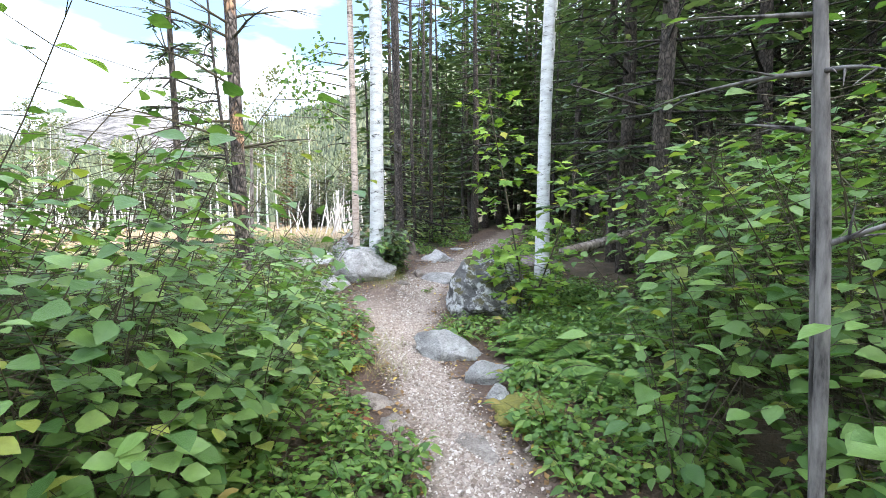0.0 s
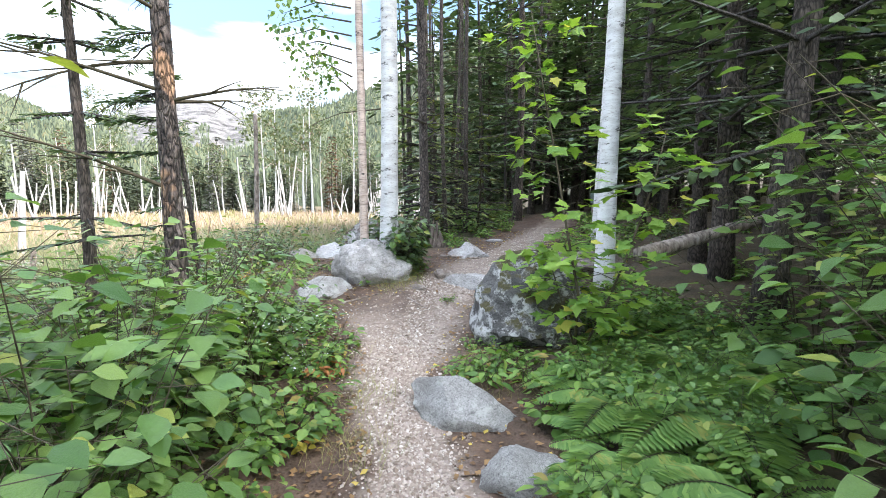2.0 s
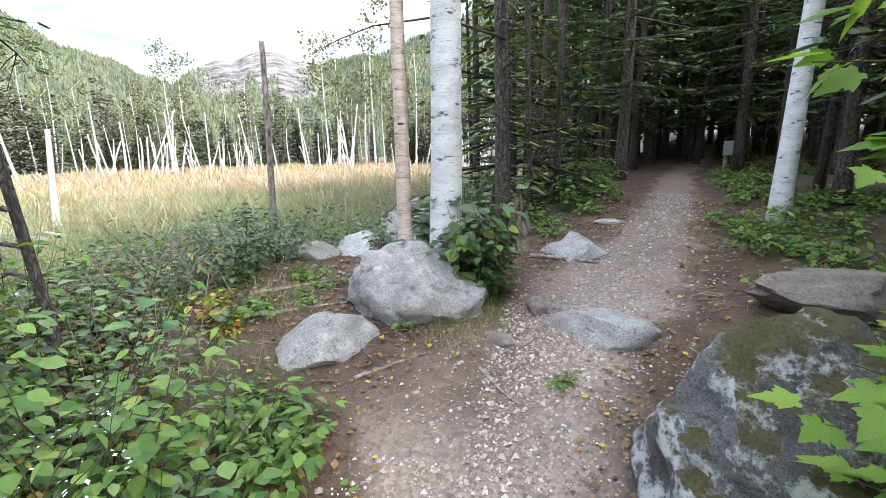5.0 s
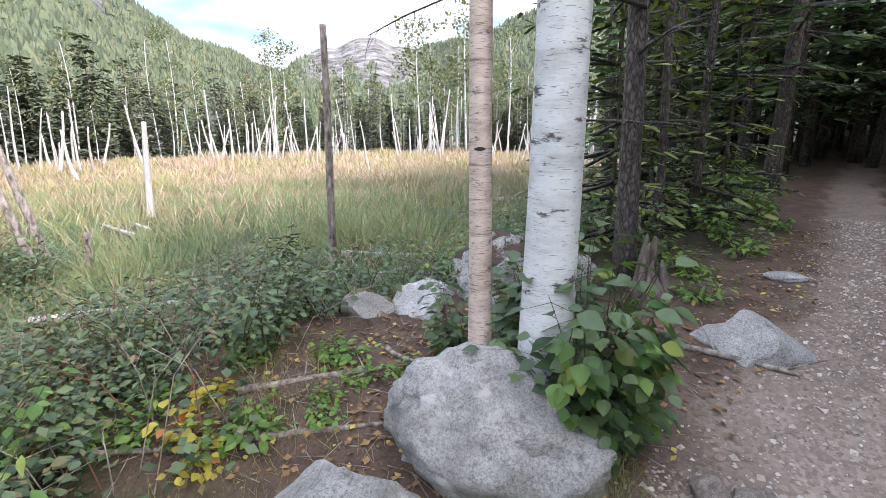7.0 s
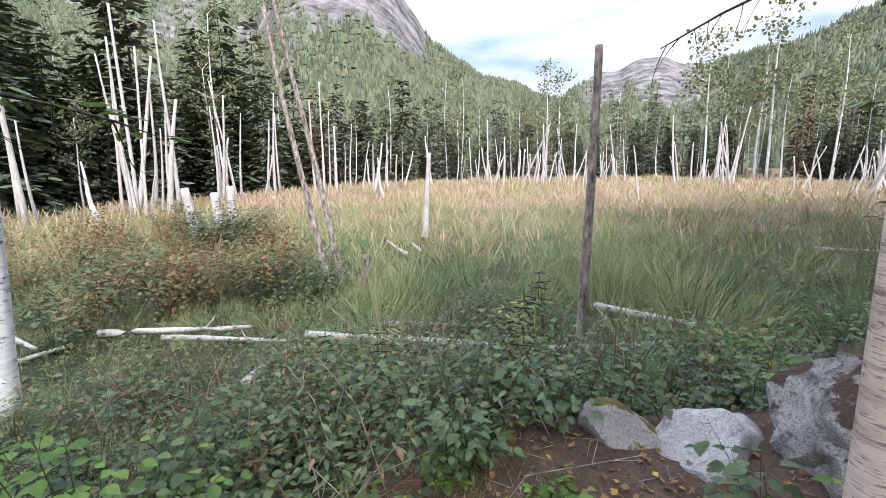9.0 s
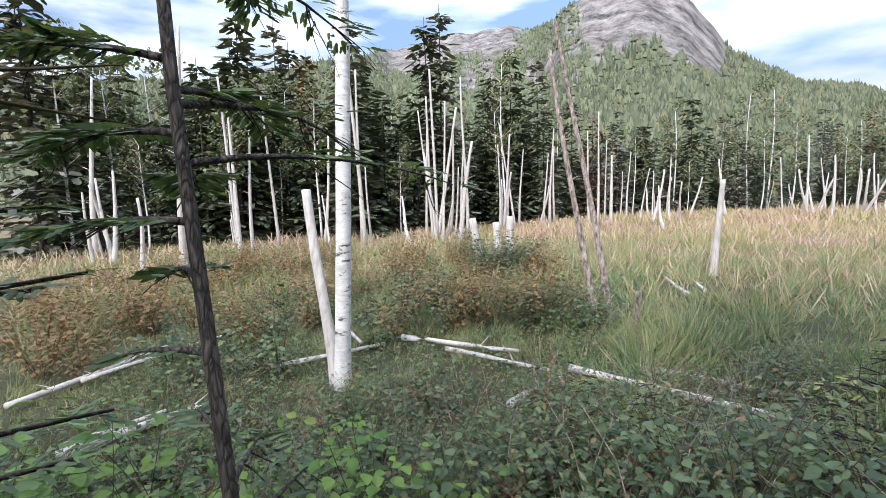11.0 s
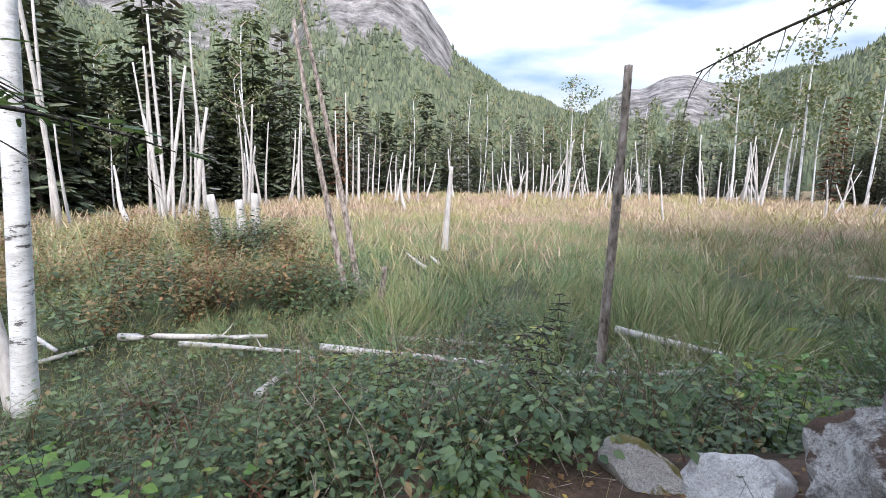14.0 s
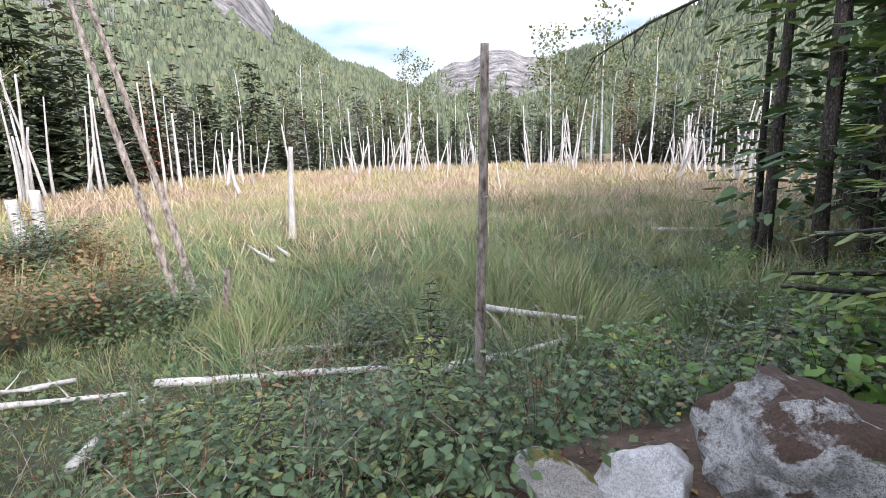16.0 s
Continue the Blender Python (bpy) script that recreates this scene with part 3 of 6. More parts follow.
def sprays(rng, pts, count, length, spread, up_bias=0.2):
    """Needle sprays set along a limb: places, ways and sizes."""
    P, W, S = [], [], []
    n = len(pts) - 1
    for _ in range(count):
        u = rng.uniform(0.18, 1.0) * n
        i = min(int(u), n - 1)
        p = pts[i].lerp(pts[i + 1], u - i)
        d = (pts[i + 1] - pts[i]).normalized()
        side = d.cross(Vector((0, 0, 1)))
        side = side.normalized() if side.length > 0.01 else Vector((1, 0, 0))
        k = rng.choice((-1, 1))
        reach = spread * (1.15 - 0.75 * u / n)
        w = d * rng.uniform(0.4, 1.0) + side * k * rng.uniform(0.5, 1.1) + Vector((0, 0, rng.uniform(-0.35, up_bias)))
        q = p + side * k * rng.uniform(0, reach) * 0.8 + d * rng.uniform(-0.02, 0.1)
        P.append(tuple(q)), W.append(tuple(w)), S.append(length * rng.uniform(0.6, 1.25))
    return P, W, S


def conifer_meshes(h, r, base, reach, rows, per_row, seed, mat, bark, spray=0.22, count=22, dead=10, bend=0.1, droop=-0.10, wide=1.0, sides=9, bare=False):
    """Trunk, dead lower twigs and needled crown of a conifer; base: where the green limbs begin, as a share of its height."""
    rng = random.Random(seed)
    t, pts, radii = trunk_shape(h, r, r * 0.12, (rng.uniform(-0.1, 0.1), rng.uniform(-0.1, 0.1)), bend, sides, 0.3, seed)
    limbs, crown = Shape(), Shape()
    P, W, S = [], [], []

    def on(u):
        k = u * (len(pts) - 1)
        i = min(int(k), len(pts) - 2)
        return pts[i].lerp(pts[i + 1], k - i)

    for row in range(rows):
        u = base + (0.985 - base) * (row + rng.uniform(-0.3, 0.3)) / rows
        u = min(max(u, 0.02), 0.99)
        full = reach * (1 - (u - base) / (1.02 - base)) ** 0.8 + 0.06
        a0 = rng.uniform(0, 6.28)
        for k in range(per_row):
            if rng.random() < 0.15:
                continue
            a = a0 + 6.28 * k / per_row + rng.uniform(-0.4, 0.4)
            L = full * rng.uniform(0.6, 1.15)
            way = Vector((math.cos(a), math.sin(a), rng.uniform(-0.15, 0.25)))
            lp = [on(u)]
            for i in range(4):
                way = (way + Vector((0, 0, droop + (0.13 if i > 1 else 0)))).normalized()
                lp.append(lp[-1] + way * L / 4)
            if not bare:
                tube(limbs, lp[::2], [0.010 + 0.014 * L * (1 - i / 2) for i in range(3)], 3, cap=False)
            p, w, s = sprays(rng, lp, max(3, int(count * (0.35 + L / reach))), spray, 0.30 * L)
            P += p
            W += w
            S += s
    for _ in range(dead):
        u = rng.uniform(0.08, max(base + 0.15, 0.2))
        a = rng.uniform(0, 6.28)
        limb(limbs, on(u), (math.cos(a), math.sin(a), rng.uniform(-0.3, 0.15)), reach * rng.uniform(0.4, 0.9), 0.007, rng, 2, -0.08, 3)
    n = len(P)
    up = np.tile([0, 0, 1.0], (n, 1)) + np.random.default_rng(seed).normal(0, 0.3, (n, 3))
    crown.stamp(SPRIG[0], SPRIG[1], frames3(P, W, up, S, wide))
    return t.mesh("trunk", bark), limbs.mesh("limbs", DARK_BARK) if limbs.f else None, crown.mesh("crown", mat, False)


def plant_tree(name, meshes, x, y, label, category, group="", scale=1.0, rz=0.0, z=None, lean=(0, 0)):
    ob = new(name)
    ob.matrix_world = pose(x, y, hz(x, y) if z is None else z, lean[0], lean[1], rz) @ Matrix.Diagonal((scale, scale, scale, 1))
    tagged(ob, label, category, group)
    for nm, me in zip(("trunk", "branchwork", "crown"), meshes):
        if me:
            tagged(new(nm, me), kind="" if nm == "trunk" else "stuff").parent = ob
    return ob


def bare_tree(name, x, y, h, r0, r1, mat, label, category, seed, lean=(0, 0), bend=0.08, limbs=0, reach=1.0, low=0.3, group="", z=None, sides=14, twig=None, n=22, wob=0.03):
    """A trunk with bare limbs; lean is how far the top stands off the base."""
    rng = random.Random(seed)
    s, pts, radii = trunk_shape(h, r0, r1, lean, bend, sides, 0.3, seed, n, wob)
    ob = new(name)
    ob.location = (x, y, hz(x, y) if z is None else z)
    tagged(ob, label, category, group)
    part("trunk", s, mat, ob)
    if mat in (BIRCH, BIRCH_TAN):
        for k in range(7):
            i = 1 + int(rng.random() ** 1.5 * (len(pts) - 3))
            a, u = rng.uniform(0, 6.28), rng.random()
            p, rr = pts[i].lerp(pts[i + 1], u), radii[i] * 1.0
            sc = Shape()
            wd, tl = rng.uniform(0.3, 0.8), rng.uniform(0.005, 0.016)
            rows = [[tuple(p + Vector((math.cos(a + wd * c), math.sin(a + wd * c), 0)) * (rr + 0.004 * (1 - c * c)) + Vector((0, 0, tl * d * (1 - 0.8 * c * c)))) for c in (-1, -0.5, 0, 0.5, 1)] for d in (-1, 0.2, 1)]
            sc.add([v for row in rows for v in row], [(5 * j + c, 5 * j + c + 1, 5 * j + c + 6, 5 * j + c + 5) for j in range(2) for c in range(4)])
            part("bark_scar", sc, DARK_BARK, ob, "dark scar on the white bark")
    if limbs:
        b = Shape()
        for _ in range(limbs):
            u = rng.uniform(low, 0.97)
            i = int(u * (len(pts) - 1))
            a = rng.uniform(0, 6.28)
            limb(b, pts[i], (math.cos(a), math.sin(a), rng.uniform(-0.1, 0.45)), reach * rng.uniform(0.5, 1.2), 0.010 + 0.12 * radii[i], rng, 4, -0.04)
        tagged(part("branchwork", b, twig or mat, ob), kind="stuff")
    return ob


bare_tree("birch_tree", -1.41, 9.06, 11, 0.138, 0.085, BIRCH, "large white birch trunk with peeling bark behind a boulder", "tree", 5, (0.0, 0.1), 0.05, sides=28)
bare_tree("birch_tree", -1.80, 9.14, 10, 0.066, 0.045, BIRCH_TAN, "slim tan birch trunk with dark cross marks", "tree", 6, (-0.3, 0.25), 0.06, 4, 1.2, 0.5, sides=20)
bare_tree("birch_tree", 1.62, 8.25, 11, 0.118, 0.075, BIRCH, "white birch trunk standing in green shrubs", "tree", 8, (0.35, 0.3), 0.06, sides=22)
bare_tree("birch_tree", 2.25, 12.1, 11, 0.12, 0.07, BIRCH, "white birch trunk in the shaded forest edge", "tree", 9, (0.5, 0.0), 0.06)
bare_tree("dead_pine", -2.50, 5.85, 9, 0.09, 0.05, PINE_BARK, "dead pine trunk with peeling reddish bark and bare limbs", "tree", 12, (-0.35, 0.2), 0.08, 26, 1.3, 0.16, sides=24, twig=TWIG, n=110, wob=0.06)
bare_tree("spruce_tree", -1.2, 11.3, 12, 0.095, 0.05, SPRUCE_BARK, "straight grey-brown spruce trunk at the forest edge", "tree", 13, (-0.25, 0.2), 0.06, 30, 1.0, 0.12, sides=18)
bare_tree("grey_sapling", 1.42, 1.72, 4.2, 0.024, 0.018, SMOOTH_BARK, "slender smooth grey double-stemmed young tree by the trail", "tree", 15, (-0.1, 0.1), 0.04, 6, 0.6, 0.42, sides=16)
bare_tree("grey_sapling", 1.46, 1.71, 4.2, 0.015, 0.010, SMOOTH_BARK, "thin smooth grey young tree by the trail", "tree", 16, (-0.1, 0.1), 0.03, 5, 0.5, 0.4, sides=12)
bare_tree("dead_snag", -5.0, 11.75, 3.85, 0.06, 0.04, DEAD_GREY, "tall thin dead trunk with flaking bark on the bank", "dead tree", 18, (0.02, 0.04), 0.04, 5, 0.08, 0.5, sides=14)
bare_tree("dead_birch", -8.17, 6.14, 8.5, 0.115, 0.085, BIRCH, "white dead birch trunk standing in marsh shrubs", "dead tree", 19, (0.15, 0.38), 0.10, sides=18)
bare_tree("dead_birch", -8.35, 6.04, 2.9, 0.085, 0.07, DEAD, "broken pale dead trunk leaning from its neighbour", "dead tree", 20, (-0.55, -0.45), 0.05)
bare_tree("leaning_snag", -10.4, 10.7, 5.6, 0.07, 0.04, DEAD_GREY, "thin grey dead trunk leaning in the marsh", "dead tree", 22, (-1.1, -0.7), 0.06, 6, 0.3, 0.5)
bare_tree("leaning_snag", -11.4, 11.3, 6.6, 0.075, 0.04, DEAD_GREY, "thin grey dead trunk leaning in the marsh", "dead tree", 24, (-1.3, -0.9), 0.06, 6, 0.3, 0.5)
bare_tree("broken_stub", -10.2, 11.2, 0.85, 0.07, 0.05, DEAD_GREY, "short broken grey stump in marsh grass", "stump", 25, (0.1, 0.12), 0.03)
bare_tree("marsh_snag", -16.2, 16.3, 3.0, 0.12, 0.07, DEAD, "bleached broken trunk standing in dry marsh grass", "dead tree", 26, (0.2, 0.1), 0.05)

# conifers at the edge
rngf = random.Random(77)
TALL = [conifer_meshes(11 + i, 0.12 + 0.01 * i, 0.16, 1.7, 24, 5, 100 + i, NEEDLE, SPRUCE_BARK, 0.21, 18, 12, wide=1.5) for i in range(4)]
DEEP = [conifer_meshes(12 + i, 0.13, 0.12, 1.9, 18, 5, 110 + i, NEEDLE, SPRUCE_BARK, 0.42, 7, 0, bare=True, sides=6, wide=1.5) for i in range(3)]
THIN = [conifer_meshes(8 + i, 0.07, 0.30, 0.9, 20, 4, 120 + i, NEEDLE, DARK_BARK, 0.17, 14, 26) for i in range(3)]
plant_tree("spruce_tree", conifer_meshes(7, 0.06, 0.14, 0.6, 15, 4, 130, NEEDLE, SPRUCE_BARK, 0.10, 24, 12), -3.22, 5.68, "thin ragged spruce with sparse blue-green limbs", "tree", rz=0.5)


def leaning_spruce():
    """A young spruce that leans over the bank: bare below, with a few long boughs."""
    r = random.Random(132)
    s, crown = Shape(), Shape()
    axis = [Vector(p) for p in ((0, 0, -0.3), (0, -0.03, 0.7), (-0.04, -0.1, 1.6), (-0.12, -0.2, 2.6), (-0.2, -0.26, 3.6), (-0.3, -0.3, 5.2))]
    tube(s, axis, [0.031, 0.028, 0.026, 0.023, 0.019, 0.010], 12, wob=0.04, rng=r)
    ob = thing("spruce_tree", -3.05, 6.93, hz(-3.05, 6.93), "dark leaning young spruce with bare lower twigs", "tree")
    part("trunk", s, DARK_BARK, ob)
    P, W, S = [], [], []
    b = Shape()
    for z, a, L, full in ((2.35, 140, 1.3, 14), (2.55, 160, 1.4, 6), (2.3, 200, 0.6, 40), (2.45, 250, 0.6, 40), (1.95, 225, 0.5, 30), (2.7, 300, 0.5, 40), (2.15, 290, 0.45, 30), (2.6, 170, 0.6, 36), (3.1, 150, 1.0, 24), (3.2, 170, 0.7, 36), (3.4, 300, 0.6, 36), (1.2, 190, 0.5, 10), (1.4, 230, 0.4, 14), (1.0, 170, 0.6, 3), (0.8, 150, 0.6, 0), (3.7, 210, 0.7, 36), (3.9, 130, 0.8, 36), (4.2, 120, 0.6, 36), (4.5, 260, 0.5, 36), (1.7, 260, 0.4, 6)):
        k = next(i for i in range(5) if axis[i + 1].z >= z)
        p = axis[k].lerp(axis[k + 1], (z - axis[k].z) / (axis[k + 1].z - axis[k].z))
        w = Vector((math.cos(radians(a)), math.sin(radians(a)), 0.25))
        lp = [p]
        for i in range(6):
            w = (w + Vector((r.uniform(-0.15, 0.15), r.uniform(-0.15, 0.15), -0.09))).normalized()
            lp.append(lp[-1] + w * L / 6)
        tube(b, lp, [0.016 * (1 - 0.14 * i) for i in range(7)], 5, cap=False)
        for i in range(4):
            limb(b, lp[r.randint(2, 5)], w + Vector((r.uniform(-1, 1), r.uniform(-1, 1), -0.3)), L * 0.35, 0.005, r, 1, -0.06, 3)
        q = sprays(r, lp, full * 5, 0.085, 0.32 * L)
        P, W, S = P + q[0], W + q[1], S + q[2]
    tagged(part("bough", b, DARK_BARK, ob), kind="stuff")
    n = len(P)
    crown.stamp(SPRIG[0], SPRIG[1], frames3(P, W, np.tile([0, 0, 1.0], (n, 1)) + np.random.default_rng(5).normal(0, 0.4, (n, 3)), S))
    tagged(part("needles", crown, NEEDLE, ob, smooth=False), kind="stuff")


leaning_spruce()
plant_tree("spruce_tree", TALL[0], 3.3, 9.7, "tall dark spruce at the forest edge", "tree", rz=20)

placed = [(1.66, 8.25), (2.25, 12.1), (3.3, 9.7), (-1.25, 11.45)]
n = 0
# the last 30, out of view right and behind, are added to shade the trail
while n < 270:
    x, y = (rngf.uniform(-6, 20), rngf.uniform(3.5, 40)) if n < 195 else (rngf.uniform(-4, 9), rngf.uniform(21, 32)) if n < 240 else (rngf.uniform(6, 20), rngf.uniform(-10, 6))
    xc = float(np.interp(y, ty, tx))
    s = x - xc
    if n < 195 and y < 23 and s < 1.3 and not (y > 13 and s < -1.1 and x > 0.3 - (y - 3.3) * 0.09):
        continue
    if y > 23 and x < 0.3 - (y - 3.3) * 0.09:
        continue
    if y < 9 and s < 2.6 or y < 7 and s < 6.5:
        continue
    if any((x - a) ** 2 + (y - b) ** 2 < (0.5 if y < 16 else 1.3) for a, b in placed):
        continue
    placed.append((x, y))
    m = rngf.choice(DEEP) if y > 21 or s > 8 or y < 1 else rngf.choice(TALL) if rngf.random() < 0.6 else rngf.choice(THIN)
    plant_tree("forest_spruce", m, x, y, "dark spruce in the dense shaded forest, extended out of view for shade", "tree", "forest spruces", rngf.uniform(0.8, 1.25), rngf.uniform(0, 360), lean=(rngf.uniform(-2, 2), rngf.uniform(-2, 2)))
    n += 1

# slim half-bare trunks between the trail and the marsh
for k, (x, y, rad) in enumerate([(-0.95, 12.7, 0.05), (-0.6, 13.6, 0.06), (-1.5, 14.6, 0.045), (-1.1, 15.8, 0.055), (-0.9, 17.6, 0.07)]):
    bare_tree("slim_spruce", x, y, 9 + k % 3, rad, 0.03, SPRUCE_BARK, "slim grey spruce trunk with bare lower twigs", "tree", 440 + k, (rngf.uniform(-0.3, 0.3), 0.1), 0.08, 22, 0.8, 0.1, "slim trunks at the marsh edge", sides=10, twig=TWIG)
for k, (x, y, sc) in enumerate([(-1.3, 13.4, 0.45), (-1.0, 16.6, 0.55)]):
    plant_tree("spruce_tree", TALL[k], x, y, "young green spruce at the marsh edge", "tree", "", sc, 70 * k)

# ---- dead trees across the marsh ----
SNAG = []
for i in range(9):
    rng = random.Random(300 + i)
    s, pts, rad = trunk_shape(rng.uniform(3.0, 7.5) if i < 6 else rng.uniform(8, 12), rng.uniform(0.09, 0.15), rng.uniform(0.04, 0.07), (rng.uniform(-0.5, 0.5), rng.uniform(-0.5, 0.5)), 0.12, 7, 0.2, 300 + i, 8)
    for _ in range(rng.randint(0, 4)):
        limb(s, pts[rng.randint(3, 7)], (rng.uniform(-1, 1), rng.uniform(-1, 1), 0.3), rng.uniform(0.2, 0.8), 0.02, rng, 1, 0, 4)
    SNAG.append(s.mesh("snag", DEAD))
rng = random.Random(401)


def polar(az, r):
    a = radians(az)
    return CX - r * math.sin(a), CY + r * math.cos(a)


def marsh_edge(az):
    return float(np.interp(az, [-5, 5, 15, 30, 45, 60, 75, 85, 100, 125, 150], [30, 50, 66, 78, 74, 62, 48, 38, 32, 30, 28]))


# the dead trunks stand in uneven clumps, short ones thick along the grass edge
CLUMP = [(rng.uniform(8, 128), rng.uniform(0.82, 1.04), rng.uniform(0.5, 2.2)) for _ in range(34)]
for i in range(350):
    if i < 235:
        az, share, wide = CLUMP[rng.randrange(34)]
        az, share = az + rng.gauss(0, wide), share - 0.05 + rng.gauss(0, 0.035)
    else:
        az, share = rng.uniform(8, 128), rng.uniform(0.72, 1.06) if rng.random() < 0.9 else rng.uniform(0.42, 0.7)
    near = az > 66
    if near and rng.random() < 0.78:
        continue
    x, y = polar(az, marsh_edge(az) * share)
    high = near and rng.random() < 0.6
    ob = new("dead_tree", SNAG[rng.randrange(6, 9) if high else rng.randrange(6)])
    ob.matrix_world = pose(x, y, hz(x, y), rng.gauss(0, 3 if high else 7), rng.gauss(0, 3 if high else 7), rng.uniform(0, 360)) @ Matrix.Scale(rng.uniform(0.7, 1.15) if high else rng.uniform(0.5, 1.25), 4)
    tagged(ob, "tall bleached white dead trunk at the marsh edge" if high else "short bleached dead trunk standing at the marsh edge", "dead tree", "dead trunks in the marsh")

# three broken stubs behind the rounded bush
for k, (az, rr, h, ln) in enumerate([(84.6, 17.4, 1.9, -0.35), (82.6, 17.9, 1.7, -0.1), (81.4, 18.6, 1.9, 0.05)]):
    x, y = polar(az, rr)
    bare_tree("broken_stub", x, y, h, 0.17, 0.13, DEAD, "thick broken white stub behind a rounded bush", "stump", 430 + k, (0.05, ln), 0.03, sides=10, n=8)

# ---- the far tree line ----
FAR = [conifer_meshes(9 + 2 * i, 0.13, 0.04, 2.0 + 0.2 * i, 26, 7, 500 + i, m, SPRUCE_BARK, 0.75, 6, 0, wide=1.7, sides=5, bare=True) for i, m in enumerate((NEEDLE_FAR, NEEDLE_FAR, NEEDLE_FAR, NEEDLE_PALE, NEEDLE_RUST))]
for i in range(300):
    az = rng.uniform(2, 130)
    e = marsh_edge(az)
    r = e * rng.uniform(1.06, 1.2) + rng.expovariate(1 / 10)
    x, y = polar(az, r)
    k = rng.random()
    m = FAR[3] if k < 0.16 else FAR[4] if k < 0.19 else FAR[rng.randrange(3)]
    sc = rng.uniform(0.5, 1.15) * (1.2 if az > 75 else 0.85 if az < 60 else 1.0)
    plant_tree("far_conifer", m, x, y, "grey dying conifer at the marsh edge" if m is FAR[3] else "rusty dead conifer at the marsh edge" if m is FAR[4] else "dark green conifer in the far tree line", "tree", "tree line", sc, rng.uniform(0, 360))


# ---- plants ----
SHRUB_LEAF = leaf_material("broad_shrub_leaf", (0.060, 0.140, 0.036), (0.190, 0.310, 0.085), (0.30, 0.35, 0.08), 0.36, thin=0.35)
SHRUB_LEAF_ONE = leaf_material("broad_leaf", (0.060, 0.140, 0.036), (0.190, 0.310, 0.085), (0.30, 0.35, 0.08), 0.36, per_object=True, thin=0.35)
HERB_LEAF = leaf_material("low_herb_leaf", (0.065, 0.150, 0.028), (0.19, 0.31, 0.065), (0.30, 0.24, 0.06), 0.5, thin=0.35)
MAPLE_LEAF = leaf_material("maple_leaf", (0.13, 0.26, 0.045), (0.31, 0.47, 0.085), (0.45, 0.45, 0.08), 0.5, per_object=True, thin=0.45)
BANK_LEAF = leaf_material("bank_shrub_leaf", (0.024, 0.054, 0.022), (0.150, 0.205, 0.090), (0.24, 0.17, 0.08), 0.38, thin=0.3, odd_at=0.92)
RED_LEAF = leaf_material("reddening_shrub_leaf", (0.10, 0.10, 0.035), (0.26, 0.17, 0.08), (0.34, 0.16, 0.08), 0.6, thin=0.25)
VINE_LEAF = leaf_material("shaded_vine_leaf", (0.040, 0.080, 0.034), (0.125, 0.185, 0.080), (0.16, 0.19, 0.05), 0.4, thin=0.3)
FERN_LEAF = leaf_material("fern_frond", (0.11, 0.22, 0.06), (0.25, 0.39, 0.11), (0.32, 0.36, 0.10), 0.5, thin=0.4)
# pale, dull green for far crowns, with some haze mixed into the colour
CROWN_LEAF = leaf_material("birch_crown_leaf", (0.105, 0.135, 0.078), (0.200, 0.225, 0.125), (0.22, 0.20, 0.10), 0.6, thin=0.3)
LITTER_LEAF = leaf_material("fallen_leaf", (0.12, 0.065, 0.03), (0.32, 0.19, 0.08), (0.48, 0.36, 0.08), 0.7, thin=0.1, odd_at=0.88)
MOSS = plain_material("moss", (0.075, 0.075, 0.012), (0.20, 0.18, 0.03), 30.0, bump=0.02)


def grass_material(name, one, two, tip, scale):
    m, nt, b = material(name)
    rnd = nt.nodes.new("ShaderNodeNewGeometry").outputs["Random Per Island"]
    patch = noise_fac(nt, coords(nt), scale, 4.0, 0.6)
    col = mixed(nt, ramp(nt, patch, [(0.44, GREY(0)), (0.56, GREY(1))]), one, two)
    col = mixed(nt, ramp(nt, rnd, [(0.55, GREY(0)), (0.95, GREY(0.9))]), col, tip)
    nt.links.new(col, b.inputs["Base Color"])
    b.inputs["Roughness"].default_value = 0.6
    return m


MARSH_GREEN = grass_material("marsh_grass", (0.115, 0.195, 0.080), (0.200, 0.240, 0.095), (0.35, 0.29, 0.18), 0.45)
MARSH_DRY = grass_material("dry_sedge", (0.36, 0.26, 0.180), (0.29, 0.275, 0.11), (0.46, 0.35, 0.27), 0.16)
TUFT = grass_material("trail_grass", (0.16, 0.20, 0.05), (0.26, 0.26, 0.08), (0.40, 0.33, 0.15), 2.0)


